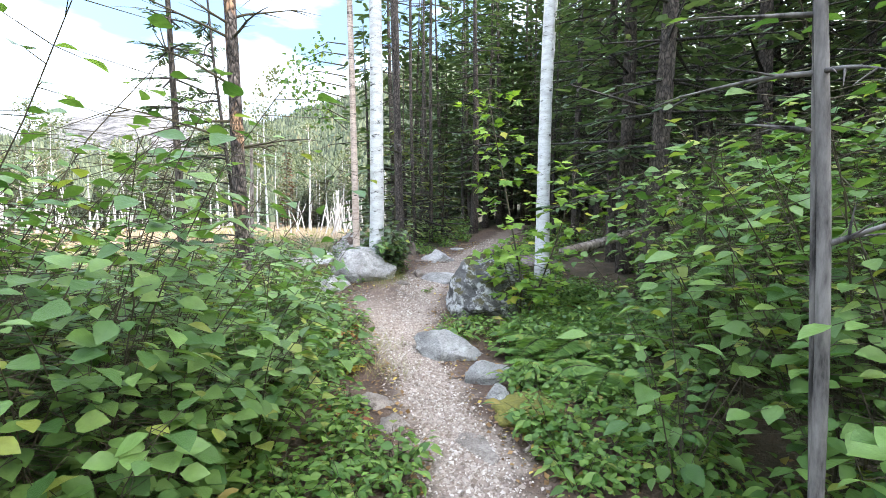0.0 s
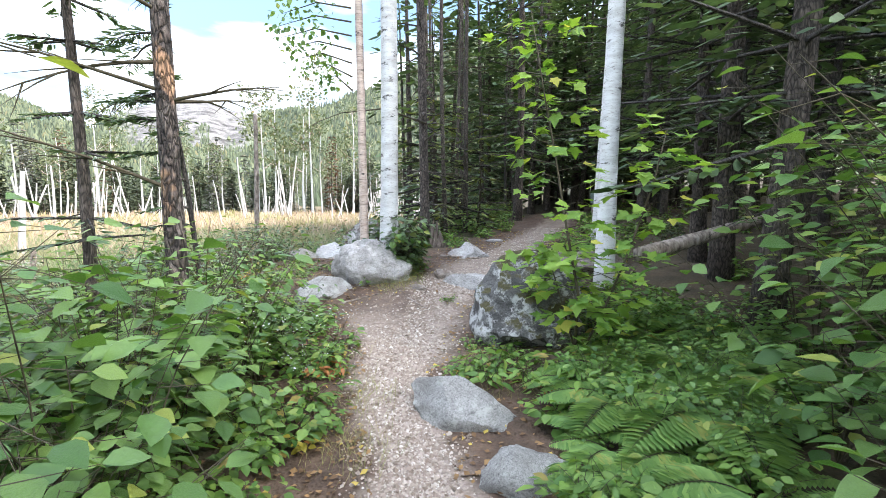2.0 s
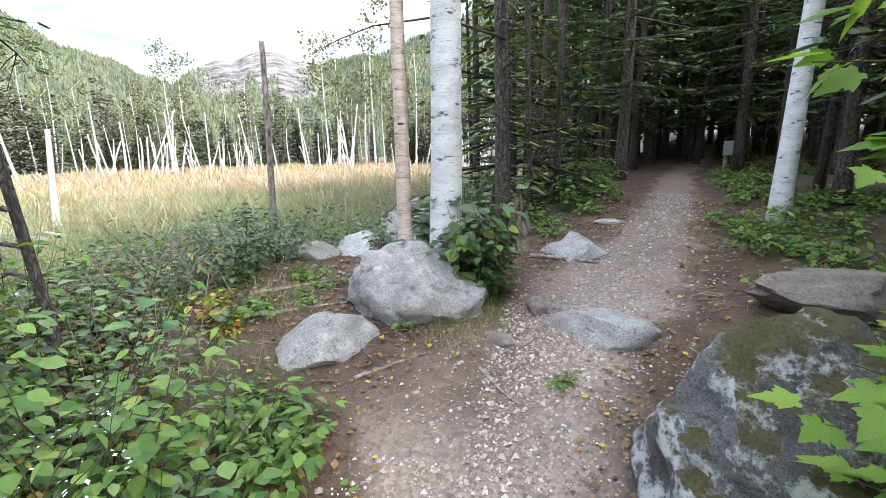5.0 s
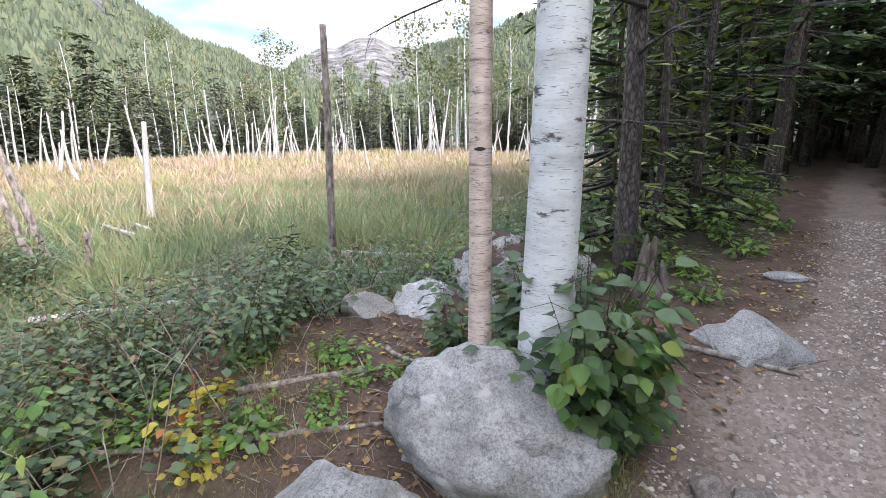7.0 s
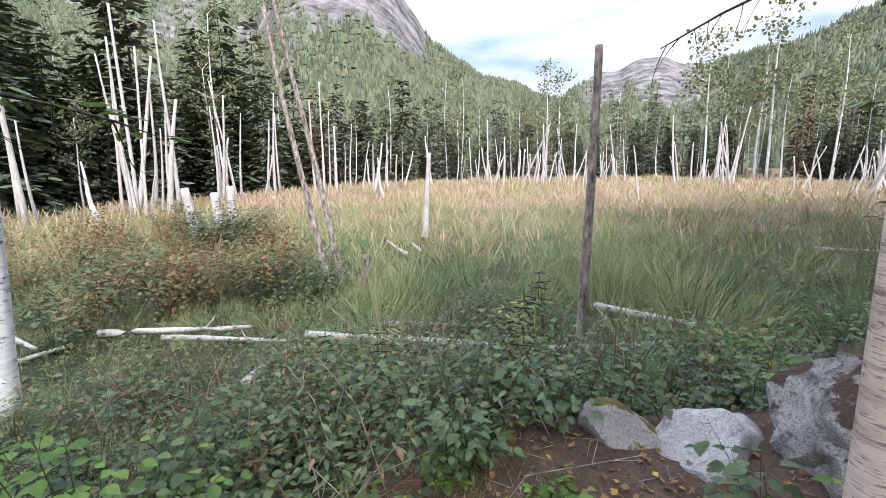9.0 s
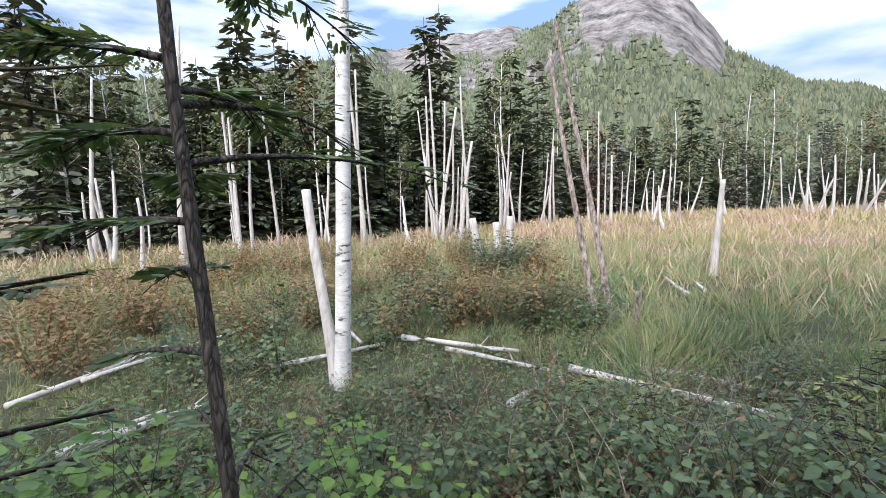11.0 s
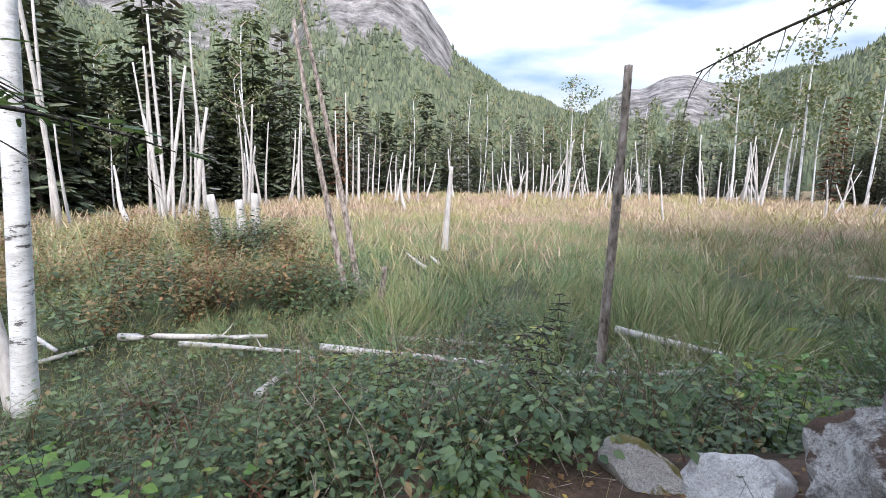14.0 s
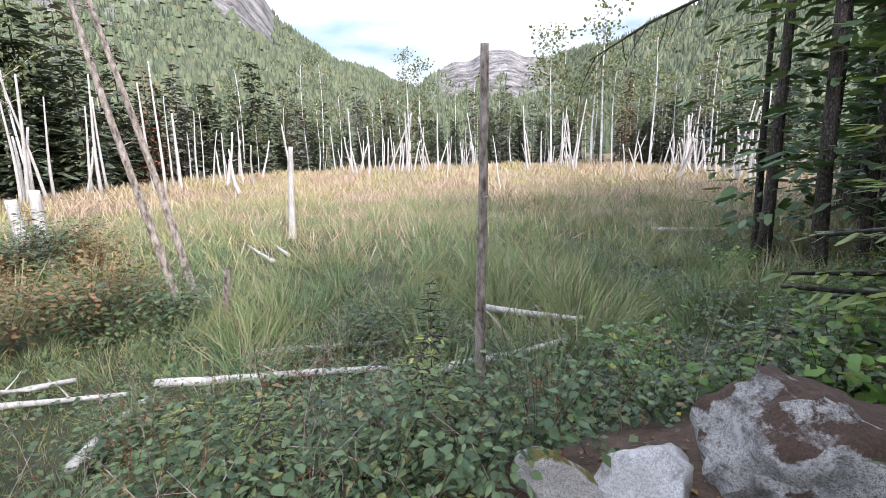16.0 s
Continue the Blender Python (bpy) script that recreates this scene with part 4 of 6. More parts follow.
def shrub_plan(seed, h, spread, stems, pairs, size, low=0.35, lean=0.35):
    """Stems of a shrub and the poses of its leaves, which stand in pairs."""
    rng = random.Random(seed)
    s = Shape()
    P, W, U, S = [], [], [], []
    for _ in range(stems):
        a = rng.uniform(0, 6.28)
        out = Vector((math.cos(a), math.sin(a), 0))
        b = out * rng.uniform(0, 0.12) * spread
        hh = h * rng.uniform(0.55, 1.08)
        way = (out * rng.uniform(0.1, lean * 2) * spread / h + Vector((0, 0, 1))).normalized()
        pts = [b]
        for i in range(5):
            way = (way + out * rng.uniform(0, 0.16) + Vector((rng.uniform(-0.1, 0.1), rng.uniform(-0.1, 0.1), -0.03))).normalized()
            pts.append(pts[-1] + way * hh / 5)
        r = 0.0028 + 0.0014 * h
        tube(s, pts, [r * (1 - 0.14 * i) for i in range(6)], 5, cap=False)
        for k in range(pairs):
            u = (low + (1 - low) * (k + rng.random() * 0.6) / pairs) * 5
            i = min(int(u), 4)
            p = pts[i].lerp(pts[i + 1], min(1, u - i))
            g = rng.uniform(0, 3.14)
            side = Vector((math.cos(g), math.sin(g), 0))
            for sg in (-1, 1):
                if rng.random() < 0.1:
                    continue
                w = side * sg + out * 0.25 + Vector((0, 0, rng.uniform(-0.5, 0.25)))
                w.normalize()
                q = p + w * rng.uniform(0.02, 0.12) * (0.4 + h)
                if size > 0.1:
                    tube(s, [p, q], [r * 0.4, r * 0.25], 3, cap=False)
                P.append(tuple(q)), W.append(tuple(w)), U.append((rng.gauss(0, 0.3) + out.x * 0.25, rng.gauss(0, 0.3) + out.y * 0.25, 1))
                S.append(size * rng.uniform(0.6, 1.25))
    return s, frames3(P, W, U, S)


def shrub_meshes(seed, leafmat, template, *plan, bark=None, **kw):
    s, fr = shrub_plan(seed, *plan, **kw)
    f = Shape()
    f.stamp(template[0], template[1], fr)
    return s.mesh("stemwork", bark or TWIG), f.mesh("foliage", leafmat)


def set_plant(name, meshes, x, y, label, category, group="", scale=1.0, rz=None, z=None, rng=random):
    ob = new(name)
    ob.matrix_world = pose(x, y, (hz(x, y) if z is None else z) - 0.02, 0, 0, rng.uniform(0, 360) if rz is None else rz) @ Matrix.Scale(scale, 4)
    tagged(ob, label, category, group)
    tagged(new("stemwork", meshes[0]), kind="stuff").parent = ob
    f = new("foliage", meshes[1])
    f.parent = ob
    tagged(f, kind="stuff")
    return ob


LEAF_MESH = []
for i in range(3):
    lf = oval_leaf(0.34 + 0.03 * i, 0.06 + 0.05 * i, 0.10 + 0.08 * i)
    sh = Shape()
    sh.add([tuple(v) for v in lf[0]], lf[1])
    LEAF_MESH.append(sh.mesh("leaf", SHRUB_LEAF_ONE))
sh = Shape()
sh.add([tuple(v) for v in MAPLE[0]], MAPLE[1])
MAPLE_MESH = sh.mesh("leaf", MAPLE_LEAF)


def leafy_thing(name, x, y, label, category, stems, fr, meshes, bark=None, rz=0.0, group="", z=None):
    """A shrub whose leaves are parts of their own."""
    ob = new(name)
    ob.matrix_world = pose(x, y, (hz(x, y) if z is None else z) - 0.02, 0, 0, rz)
    tagged(ob, label, category, group)
    tagged(part("stemwork", stems, bark or TWIG, ob), kind="stuff")
    for k, m in enumerate(fr):
        o = new("leaf", meshes[k % len(meshes)])
        o.parent = ob
        o.matrix_basis = Matrix([list(r) for r in m] + [[0, 0, 0, 1]])
    return ob


rng = random.Random(900)
BIG = [shrub_meshes(910 + i, SHRUB_LEAF, LEAF, 1.5, 0.75, 9, 15, 0.125, low=0.25) for i in range(4)]
TALLS = [shrub_meshes(915 + i, SHRUB_LEAF, LEAF, 2.7, 0.9, 9, 21, 0.125, low=0.22, lean=0.3) for i in range(3)]
MID = [shrub_meshes(920 + i, SHRUB_LEAF, LEAF, 0.85, 0.55, 8, 12, 0.088, low=0.2) for i in range(4)]
HERB = [shrub_meshes(930 + i, HERB_LEAF, LEAF_LONG if i % 2 else LEAF, 0.34, 0.34, 8, 5, 0.075 + 0.02 * (i % 2), low=0.3, lean=0.5) for i in range(5)]
BANK = [shrub_meshes(940 + i, BANK_LEAF, LEAF_SMALL, 0.85, 0.65, 12, 13, 0.072, low=0.12, lean=0.45) for i in range(5)]
FORE = [shrub_meshes(945 + i, BANK_LEAF if i % 2 else VINE_LEAF, LEAF if i < 2 else LEAF_LONG, 0.95, 0.6, 11, 14, 0.068, low=0.15, lean=0.4, bark=RED_TWIG if i == 1 else None) for i in range(4)]
RED = [shrub_meshes(950 + i, RED_LEAF, LEAF_SMALL, 1.0, 0.7, 12, 16, 0.07, low=0.2, bark=RED_TWIG) for i in range(3)]


def near_camera(x, y, d):
    return any(math.hypot(x - a, y - b) < d for a, b in ((0.13, 0), (0.15, 0.6), (0.25, 1.2), (0.33, 1.9), (0.3, 2.7), (0.2, 3.4), (0, 4.1), (-0.3, 5), (-0.6, 6), (-0.9, 6.8), (-1.3, 7.3), (-1.5, 7.65), (-1.8, 7.9), (-2.1, 7.85)))


# tall shrubs with single leaves beside the first stretch of the trail
for i, (x, y, h, st) in enumerate([(-1.35, 2.05, 1.35, 7), (-1.65, 2.6, 1.75, 8), (-2.25, 2.3, 2.1, 8), (-1.2, 3.0, 1.15, 7), (-1.45, 3.7, 1.35, 8), (-2.2, 3.3, 1.8, 8), (-1.55, 4.4, 1.2, 8), (1.45, 2.75, 1.3, 7), (2.15, 3.35, 1.7, 8), (2.1, 3.8, 1.1, 7), (2.45, 4.3, 1.8, 8), (2.25, 4.9, 1.1, 7), (2.2, 2.6, 1.6, 8)]):
    s, fr = shrub_plan(1000 + i, h * 1.3, 0.6, st, 11, 0.13, 0.2)
    leafy_thing("leafy_shrub", x, y, "broad-leaved green shrub beside the gravel trail", "shrub", s, fr, LEAF_MESH, rz=40 * i, group="trail shrubs")


def fill(count, xr, yr, ok, put):
    done, tries = 0, 0
    while done < count and tries < count * 40:
        tries += 1
        x, y = rng.uniform(*xr), rng.uniform(*yr)
        xc = float(np.interp(y, ty, tx))
        if ok(x, y, x - xc):
            put(x, y, x - xc)
            done += 1


fill(44, (-4.6, -1.2), (1.0, 4.8), lambda x, y, s: s < -1.35 and not near_camera(x, y, 1.35), lambda x, y, s: set_plant("leafy_shrub", rng.choice(TALLS if y < 3.4 and s < -1.8 else BIG), x, y, "broad-leaved green shrub beside the gravel trail", "shrub", "trail shrubs", rng.uniform(0.8, 1.0) if y < 3.4 else rng.uniform(0.95, 1.25), rng=rng))
fill(30, (0.95, 3.0), (4.2, 7.2), lambda x, y, s: s > 1.35 and not near_camera(x, y, 1.3) and (x - 1.0) ** 2 + (y - 6.45) ** 2 > 0.2, lambda x, y, s: set_plant("leafy_shrub", rng.choice(MID), x, y, "low broad-leaved shrub among the ferns", "shrub", "trail shrubs", rng.uniform(0.5, 0.8), rng=rng))
YELLOW = [shrub_meshes(985, leaf_material("yellowing_leaf", (0.30, 0.26, 0.04), (0.50, 0.42, 0.06), (0.42, 0.16, 0.05), 0.5), LEAF, 0.32, 0.3, 6, 4, 0.085, low=0.3, lean=0.5), shrub_meshes(986, leaf_material("reddened_leaf", (0.30, 0.10, 0.04), (0.42, 0.20, 0.06), (0.42, 0.30, 0.05), 0.5), LEAF_LONG, 0.28, 0.3, 6, 4, 0.10, low=0.3, lean=0.5)]
for k, (x, y, sc) in enumerate([(-3.15, 8.2, 1.0), (-1.22, 5.95, 0.9), (-2.95, 8.05, 0.7), (-0.75, 3.75, 0.8), (-3.4, 8.5, 0.8), (0.75, 5.75, 0.8), (-0.95, 4.9, 0.6)]):
    set_plant("turning_herb", YELLOW[k % 2], x, y, "low herb with yellow leaves" if k % 2 == 0 else "low herb with reddened leaves", "plant", "turning herbs", sc, rng=rng)
WHITE = plain_material("white_petal", (0.70, 0.70, 0.68), (0.80, 0.80, 0.78), 20.0)
ASTER = shrub_meshes(987, WHITE, LEAF_SMALL, 0.95, 0.25, 6, 9, 0.022, low=0.86, lean=0.25)
for x, y, sc in ((-1.75, 5.75, 0.95), (-1.3, 6.3, 0.7), (-2.2, 6.2, 1.0), (-1.2, 5.6, 0.6)):
    set_plant("white_wildflower", ASTER, x, y, "small white wildflowers on thin stems", "flower", "white wildflowers", sc, rng=rng)
fill(20, (0.95, 2.4), (6.5, 8.6), lambda x, y, s: (x - 1.62) ** 2 + (y - 8.25) ** 2 > 0.1 and not (x < 1.15 and y > 6.8), lambda x, y, s: set_plant("forest_herb", rng.choice(HERB), x, y, "low green plant on the forest floor", "plant", "forest plants", rng.uniform(0.8, 1.4), rng=rng))
fill(7, (0.05, 0.7), (6.1, 6.85), lambda x, y, s: s > 0.55, lambda x, y, s: set_plant("low_herb", rng.choice(HERB), x, y, "low leafy herb at the trail edge", "plant", "trail-edge herbs", rng.uniform(0.5, 0.8), rng=rng))
fill(46, (0.2, 4.5), (9.0, 19), lambda x, y, s: 0.8 < s < 2.2, lambda x, y, s: set_plant("forest_herb", rng.choice(HERB), x, y, "low green plant on the forest floor", "plant", "forest plants", rng.uniform(0.7, 1.3), rng=rng))
fill(34, (-3, 1.5), (11.3, 19), lambda x, y, s: -2.4 < s < -0.95 and (x + 1.25) ** 2 + (y - 11.45) ** 2 > 0.1, lambda x, y, s: set_plant("forest_herb", rng.choice(HERB + MID[:1]), x, y, "low green plant on the forest floor", "plant", "forest plants", rng.uniform(0.6, 1.2), rng=rng))
BACK = [shrub_meshes(980 + i, HERB_LEAF if i else SHRUB_LEAF, LEAF_LONG if i == 1 else LEAF, 1.45, 0.6, 8, 15, 0.08, low=0.2, lean=0.3) for i in range(3)]
fill(30, (-4.2, -1.7), (5.0, 7.5), lambda x, y, s: s < -1.2 and not near_camera(x, y, 1.25), lambda x, y, s: set_plant("leafy_shrub", rng.choice(BACK), x, y, "upright small-leaved green shrub above the marsh", "shrub", "bank shrubs", rng.uniform(0.7, 1.05), rng=rng))
fill(30, (-4.2, -1.3), (4.4, 7.6), lambda x, y, s: s < -0.95 and not near_camera(x, y, 1.0), lambda x, y, s: set_plant("leafy_shrub", rng.choice(MID if y < 6.2 else FORE), x, y, "knee-high green shrub above the marsh", "shrub", "bank shrubs", rng.uniform(0.8, 1.2), rng=rng))
fill(48, (1.2, 6.0), (1.4, 6.6), lambda x, y, s: s > 1.25 and x > (1.45 if y < 3.0 else 2.35 if y < 4.8 else 2.8) and not near_camera(x, y, 1.5) and (x - 1.42) ** 2 + (y - 1.72) ** 2 > 0.09, lambda x, y, s: set_plant("leafy_shrub", rng.choice(TALLS if s > 1.7 else BIG), x, y, "broad-leaved green shrub beside the gravel trail", "shrub", "trail shrubs", rng.uniform(0.85, 1.08), rng=rng))
fill(170, (-3.0, 3.5), (1.2, 7.5), lambda x, y, s: (-1.7 < s < -0.46 or 0.58 < s < 1.9) and not near_camera(x, y, 0.5) and not (-0.9 < x < 0.75 and 3.3 < y < 5.9 and s > -0.75) and not (abs(x - 0.52) < 0.7 and abs(y - 7.5) < 0.75) and not (y > 6.6 and s > -0.95 and x < 0.2), lambda x, y, s: set_plant("low_herb", rng.choice(HERB), x, y, "low leafy herb at the trail edge", "plant", "trail-edge herbs", rng.uniform(0.6, 1.25), rng=rng))
fill(56, (-5.6, -2.6), (5.4, 11.2), lambda x, y, s: s < -1.9 and not near_camera(x, y, 1.7) and not (-3.4 < x < -1.2 and 8.7 < y < 11.2), lambda x, y, s: set_plant("bank_shrub", rng.choice(FORE), x, y, "leafy green shrub with dark stems on the bank", "shrub", "marsh bank shrubs", rng.uniform(0.6, 1.0), rng=rng))
fill(16, (-3.9, -2.3), (8.0, 9.4), lambda x, y, s: not near_camera(x, y, 0.8), lambda x, y, s: set_plant("low_herb", rng.choice(HERB), x, y, "low leafy herb on the bank soil", "plant", "trail-edge herbs", rng.uniform(0.4, 0.9), rng=rng))
fill(104, (-7.6, -1.9), (4.6, 12.6), lambda x, y, s: s < -1.9 and not near_camera(x, y, 1.25) and not (-3.5 < x < -1.2 and 8.7 < y < 11.4) and (x + 5) ** 2 + (y - 11.75) ** 2 > 0.1, lambda x, y, s: set_plant("bank_shrub", rng.choice(BANK), x, y, "low dark green shrub on the marsh bank", "shrub", "marsh bank shrubs", rng.uniform(0.65, 1.2), rng=rng))
fill(40, (-5.0, 0.2), (11.4, 22), lambda x, y, s: s < -1.3 and (x + 1.25) ** 2 + (y - 11.45) ** 2 > 0.15, lambda x, y, s: set_plant("bank_shrub", rng.choice(BANK + MID[:2]), x, y, "green undergrowth between marsh and forest", "shrub", "marsh bank shrubs", rng.uniform(0.8, 1.3), rng=rng))
fill(80, (0.5, 9.0), (6.4, 24), lambda x, y, s: s > (0.95 if y > 9 else 1.75), lambda x, y, s: set_plant("forest_herb", rng.choice(HERB + BANK[:1]), x, y, "low green plant on the forest floor", "plant", "forest plants", rng.uniform(0.7, 1.4), rng=rng))
fill(96, (-24, -8.5), (-4, 12), lambda x, y, s: 9 < math.hypot(x + 1.5, y - 7.6) < 20 and y < 9 - 0.12 * x - 4 + 4, lambda x, y, s: set_plant("marsh_shrub", rng.choice(RED), x, y, "reddish-brown shrub in the marsh grass", "shrub", "marsh shrubs", rng.uniform(1.0, 1.7), rng=rng))
fill(30, (-15, -8.2), (3.0, 12), lambda x, y, s: 7.5 < math.hypot(x + 1.5, y - 7.6) < 13.5 and y < 10.2 + 0.3 * (x + 8) + 1.5 and (x + 8.2) ** 2 + (y - 6) ** 2 > 0.6, lambda x, y, s: set_plant("marsh_shrub", rng.choice(BANK), x, y, "upright green shrub at the marsh edge", "shrub", "marsh shrubs", rng.uniform(1.0, 1.7), rng=rng))
set_plant("marsh_bush", shrub_meshes(961, BANK_LEAF, LEAF_SMALL, 2.1, 1.5, 44, 34, 0.12, low=0.12, lean=0.55), -16.6, 9.4, "rounded dark green bush standing in dry marsh grass", "shrub", rng=rng)
for k, (x, y, h) in enumerate([(-2.7, 2.1, 3.0), (-2.9, 2.9, 2.6)]):
    set_plant("tall_shrub", shrub_meshes(965 + k, SHRUB_LEAF, LEAF, h, 0.6, 6, 20, 0.11, low=0.35, lean=0.25), x, y, "tall slender broad-leaved shrub rising above the others", "shrub", rng=rng)


# maple sapling beside the mossy boulder
def maple_plan():
    r = random.Random(71)
    s = Shape()
    P, W, U, S = [], [], [], []
    main = [Vector(p) for p in ((0, 0, 0), (0.02, 0.0, 0.6), (-0.08, 0.15, 1.2), (-0.18, 0.35, 1.9), (-0.3, 0.52, 2.6), (-0.42, 0.7, 3.4))]
    tube(s, main, [0.016, 0.014, 0.012, 0.010, 0.007, 0.004], 7)
    second = [Vector(p) for p in ((0.05, 0.02, 0), (0.25, -0.05, 0.5), (0.42, -0.1, 1.0), (0.62, -0.05, 1.6), (0.75, 0.05, 2.1))]
    tube(s, second, [0.012, 0.011, 0.009, 0.007, 0.004], 6)
    low = [Vector(p) for p in ((0.0, 0, 0.1), (-0.1, 0.05, 0.45), (-0.2, 0.15, 0.8), (-0.24, 0.2, 1.05))]
    tube(s, low, [0.010, 0.008, 0.006, 0.004], 6)
    for axis, n in ((main, 44), (second, 34), (low, 30)):
        for k in range(n):
            u = (0.15 + 0.85 * k / n) * (len(axis) - 1)
            i = min(int(u), len(axis) - 2)
            p = axis[i].lerp(axis[i + 1], u - i)
            a = 2.4 * k + r.uniform(-0.5, 0.5)
            L = r.uniform(0.18, 0.5)
            way = Vector((math.cos(a), math.sin(a), 0.25))
            q = [p, p + way * L * 0.5, p + way * L + Vector((0, 0, -0.04))]
            tube(s, q, [0.004, 0.003, 0.002], 4, cap=False)
            for _ in range(r.randint(4, 6)):
                e = q[1].lerp(q[2], r.uniform(0, 1.1)) + Vector((r.uniform(-0.08, 0.08), r.uniform(-0.08, 0.08), r.uniform(-0.06, 0.04)))
                w = way + Vector((r.uniform(-0.9, 0.9), r.uniform(-0.9, 0.9), r.uniform(-0.8, 0.0)))
                P.append(tuple(e)), W.append(tuple(w)), U.append((r.gauss(0, 0.3), r.gauss(-0.25, 0.3), 1)), S.append(r.uniform(0.08, 0.145))
    return s, frames3(P, W, U, S)


s, fr = maple_plan()
leafy_thing("maple_sapling", 1.0, 6.45, "young maple with bright green lobed leaves beside the boulder", "tree", s, fr, [MAPLE_MESH])


# climbing leaves round the birch foot
def vine():
    r = random.Random(72)
    s, f = Shape(), []
    P, W, U, S = [], [], [], []
    for k in range(30):
        a = r.uniform(-1.5, 2.4)
        p = [Vector((0.2 * math.cos(a), 0.2 * math.sin(a), 0))]
        for i in range(4):
            p.append(p[-1] + Vector((math.cos(a) * r.uniform(0.0, 0.12), math.sin(a) * r.uniform(0.0, 0.12), r.uniform(0.08, 0.28))))
        tube(s, p, [0.006, 0.005, 0.004, 0.003, 0.002], 4, cap=False)
        for i in range(10):
            u = r.uniform(0.3, 4)
            j = min(int(u), 3)
            q = p[j].lerp(p[j + 1], u - j)
            w = Vector((math.cos(a) + r.uniform(-0.8, 0.8), math.sin(a) + r.uniform(-0.8, 0.8), r.uniform(-0.9, 0.1)))
            P.append(tuple(q + w * 0.05)), W.append(tuple(w)), U.append((r.gauss(math.cos(a) * 0.6, 0.3), r.gauss(math.sin(a) * 0.6, 0.3), 1)), S.append(r.uniform(0.07, 0.13))
    return s, frames3(P, W, U, S)


s, fr = vine()
leafy_thing("climbing_plant", -1.36, 9.06, "dark green leafy climber round the birch foot", "plant", s, fr, LEAF_MESH)
IVY = [shrub_meshes(970 + i, VINE_LEAF, LEAF, 0.95, 0.35, 10, 9, 0.115, low=0.1, lean=0.3) for i in range(2)]
for k, (x, y, sc) in enumerate([(-1.56, 9.3, 0.8), (-1.08, 8.98, 0.8), (-1.2, 9.3, 1.0), (-1.55, 9.5, 1.0), (-2.15, 9.55, 0.7), (-1.7, 9.75, 1.1), (-1.2, 9.0, 1.0), (-1.24, 9.22, 1.3), (-1.13, 8.86, 0.6)]):
    set_plant("climbing_plant", IVY[k % 2], x, y, "dark green leafy plant between the birch trunks", "plant", "birch foot plants", sc, rng=rng)
for k, (x, y, sc) in enumerate([(-1.06, 9.22, 1.0), (-0.98, 9.05, 0.7), (-1.55, 8.42, 0.6), (-0.55, 11.0, 0.9), (-2.35, 9.2, 0.7), (-2.6, 8.6, 0.6), (-2.25, 9.7, 0.8), (-0.35, 7.9, 0.45), (-1.9, 9.95, 1.2), (-1.75, 10.3, 1.4), (-1.6, 10.9, 1.6), (-2.5, 11.5, 1.6), (-2.0, 11.9, 1.8)]):
    set_plant("bright_seedling", HERB[(2 * k) % 5], x, y, "bright green leafy seedling on bare soil", "plant", "seedlings", sc, rng=rng)


# ferns
def fern_mesh(seed, fronds=8, size=0.6):
    r = random.Random(seed)
    s, f = Shape(), Shape()
    P, W, U, S = [], [], [], []
    for k in range(fronds):
        a = 6.28 * k / fronds + r.uniform(-0.3, 0.3)
        out = Vector((math.cos(a), math.sin(a), 0))
        way = (out * 0.6 + Vector((0, 0, 1))).normalized()
        p, L = Vector((0, 0, 0)), size * r.uniform(0.7, 1.2)
        pts = [p]
        for i in range(10):
            way = (way + out * 0.10 + Vector((0, 0, -0.16))).normalized()
            pts.append(pts[-1] + way * L / 10)
        tube(s, pts, [0.004 * (1 - 0.08 * i) for i in range(11)], 4, cap=False)
        for i in range(24):
            u = 1.5 + 8.4 * i / 24
            j = min(int(u), 9)
            q = pts[j].lerp(pts[j + 1], u - j)
            d = (pts[j + 1] - pts[j]).normalized()
            side = d.cross(Vector((0, 0, 1))).normalized()
            ln = L * 0.28 * math.sin(math.pi * min(1, (i + 3) / 27)) + 0.01
            for sg in (-1, 1):
                P.append(tuple(q)), W.append(tuple(side * sg + d * 0.35)), U.append((0, 0, 1)), S.append(ln)
    f.stamp(LEAF_SMALL[0] * np.array([0.62, 1, 1]), LEAF_SMALL[1], frames3(P, W, U, S))
    return s.mesh("stemwork", TWIG), f.mesh("fronds", FERN_LEAF)


FERN = [fern_mesh(80 + i) for i in range(3)]
for k, (x, y, sc) in enumerate([(1.25, 5.5, 1.1), (1.6, 5.9, 1.2), (1.05, 5.0, 1.0), (1.9, 6.4, 1.2), (1.4, 6.6, 1.0), (0.95, 5.9, 0.8), (2.2, 5.6, 1.1), (1.5, 4.9, 1.0), (2.5, 6.8, 1.2), (1.2, 4.4, 0.9), (0.85, 4.75, 0.6), (1.9, 7.2, 1.0), (1.75, 5.3, 1.35), (2.15, 6.0, 1.4), (1.35, 5.95, 1.25), (2.6, 6.2, 1.4), (1.65, 4.5, 1.15)]):
    set_plant("fern", FERN[k % 3], x, y, "green fern with feathery arching fronds", "fern", "ferns", sc, rng=rng)

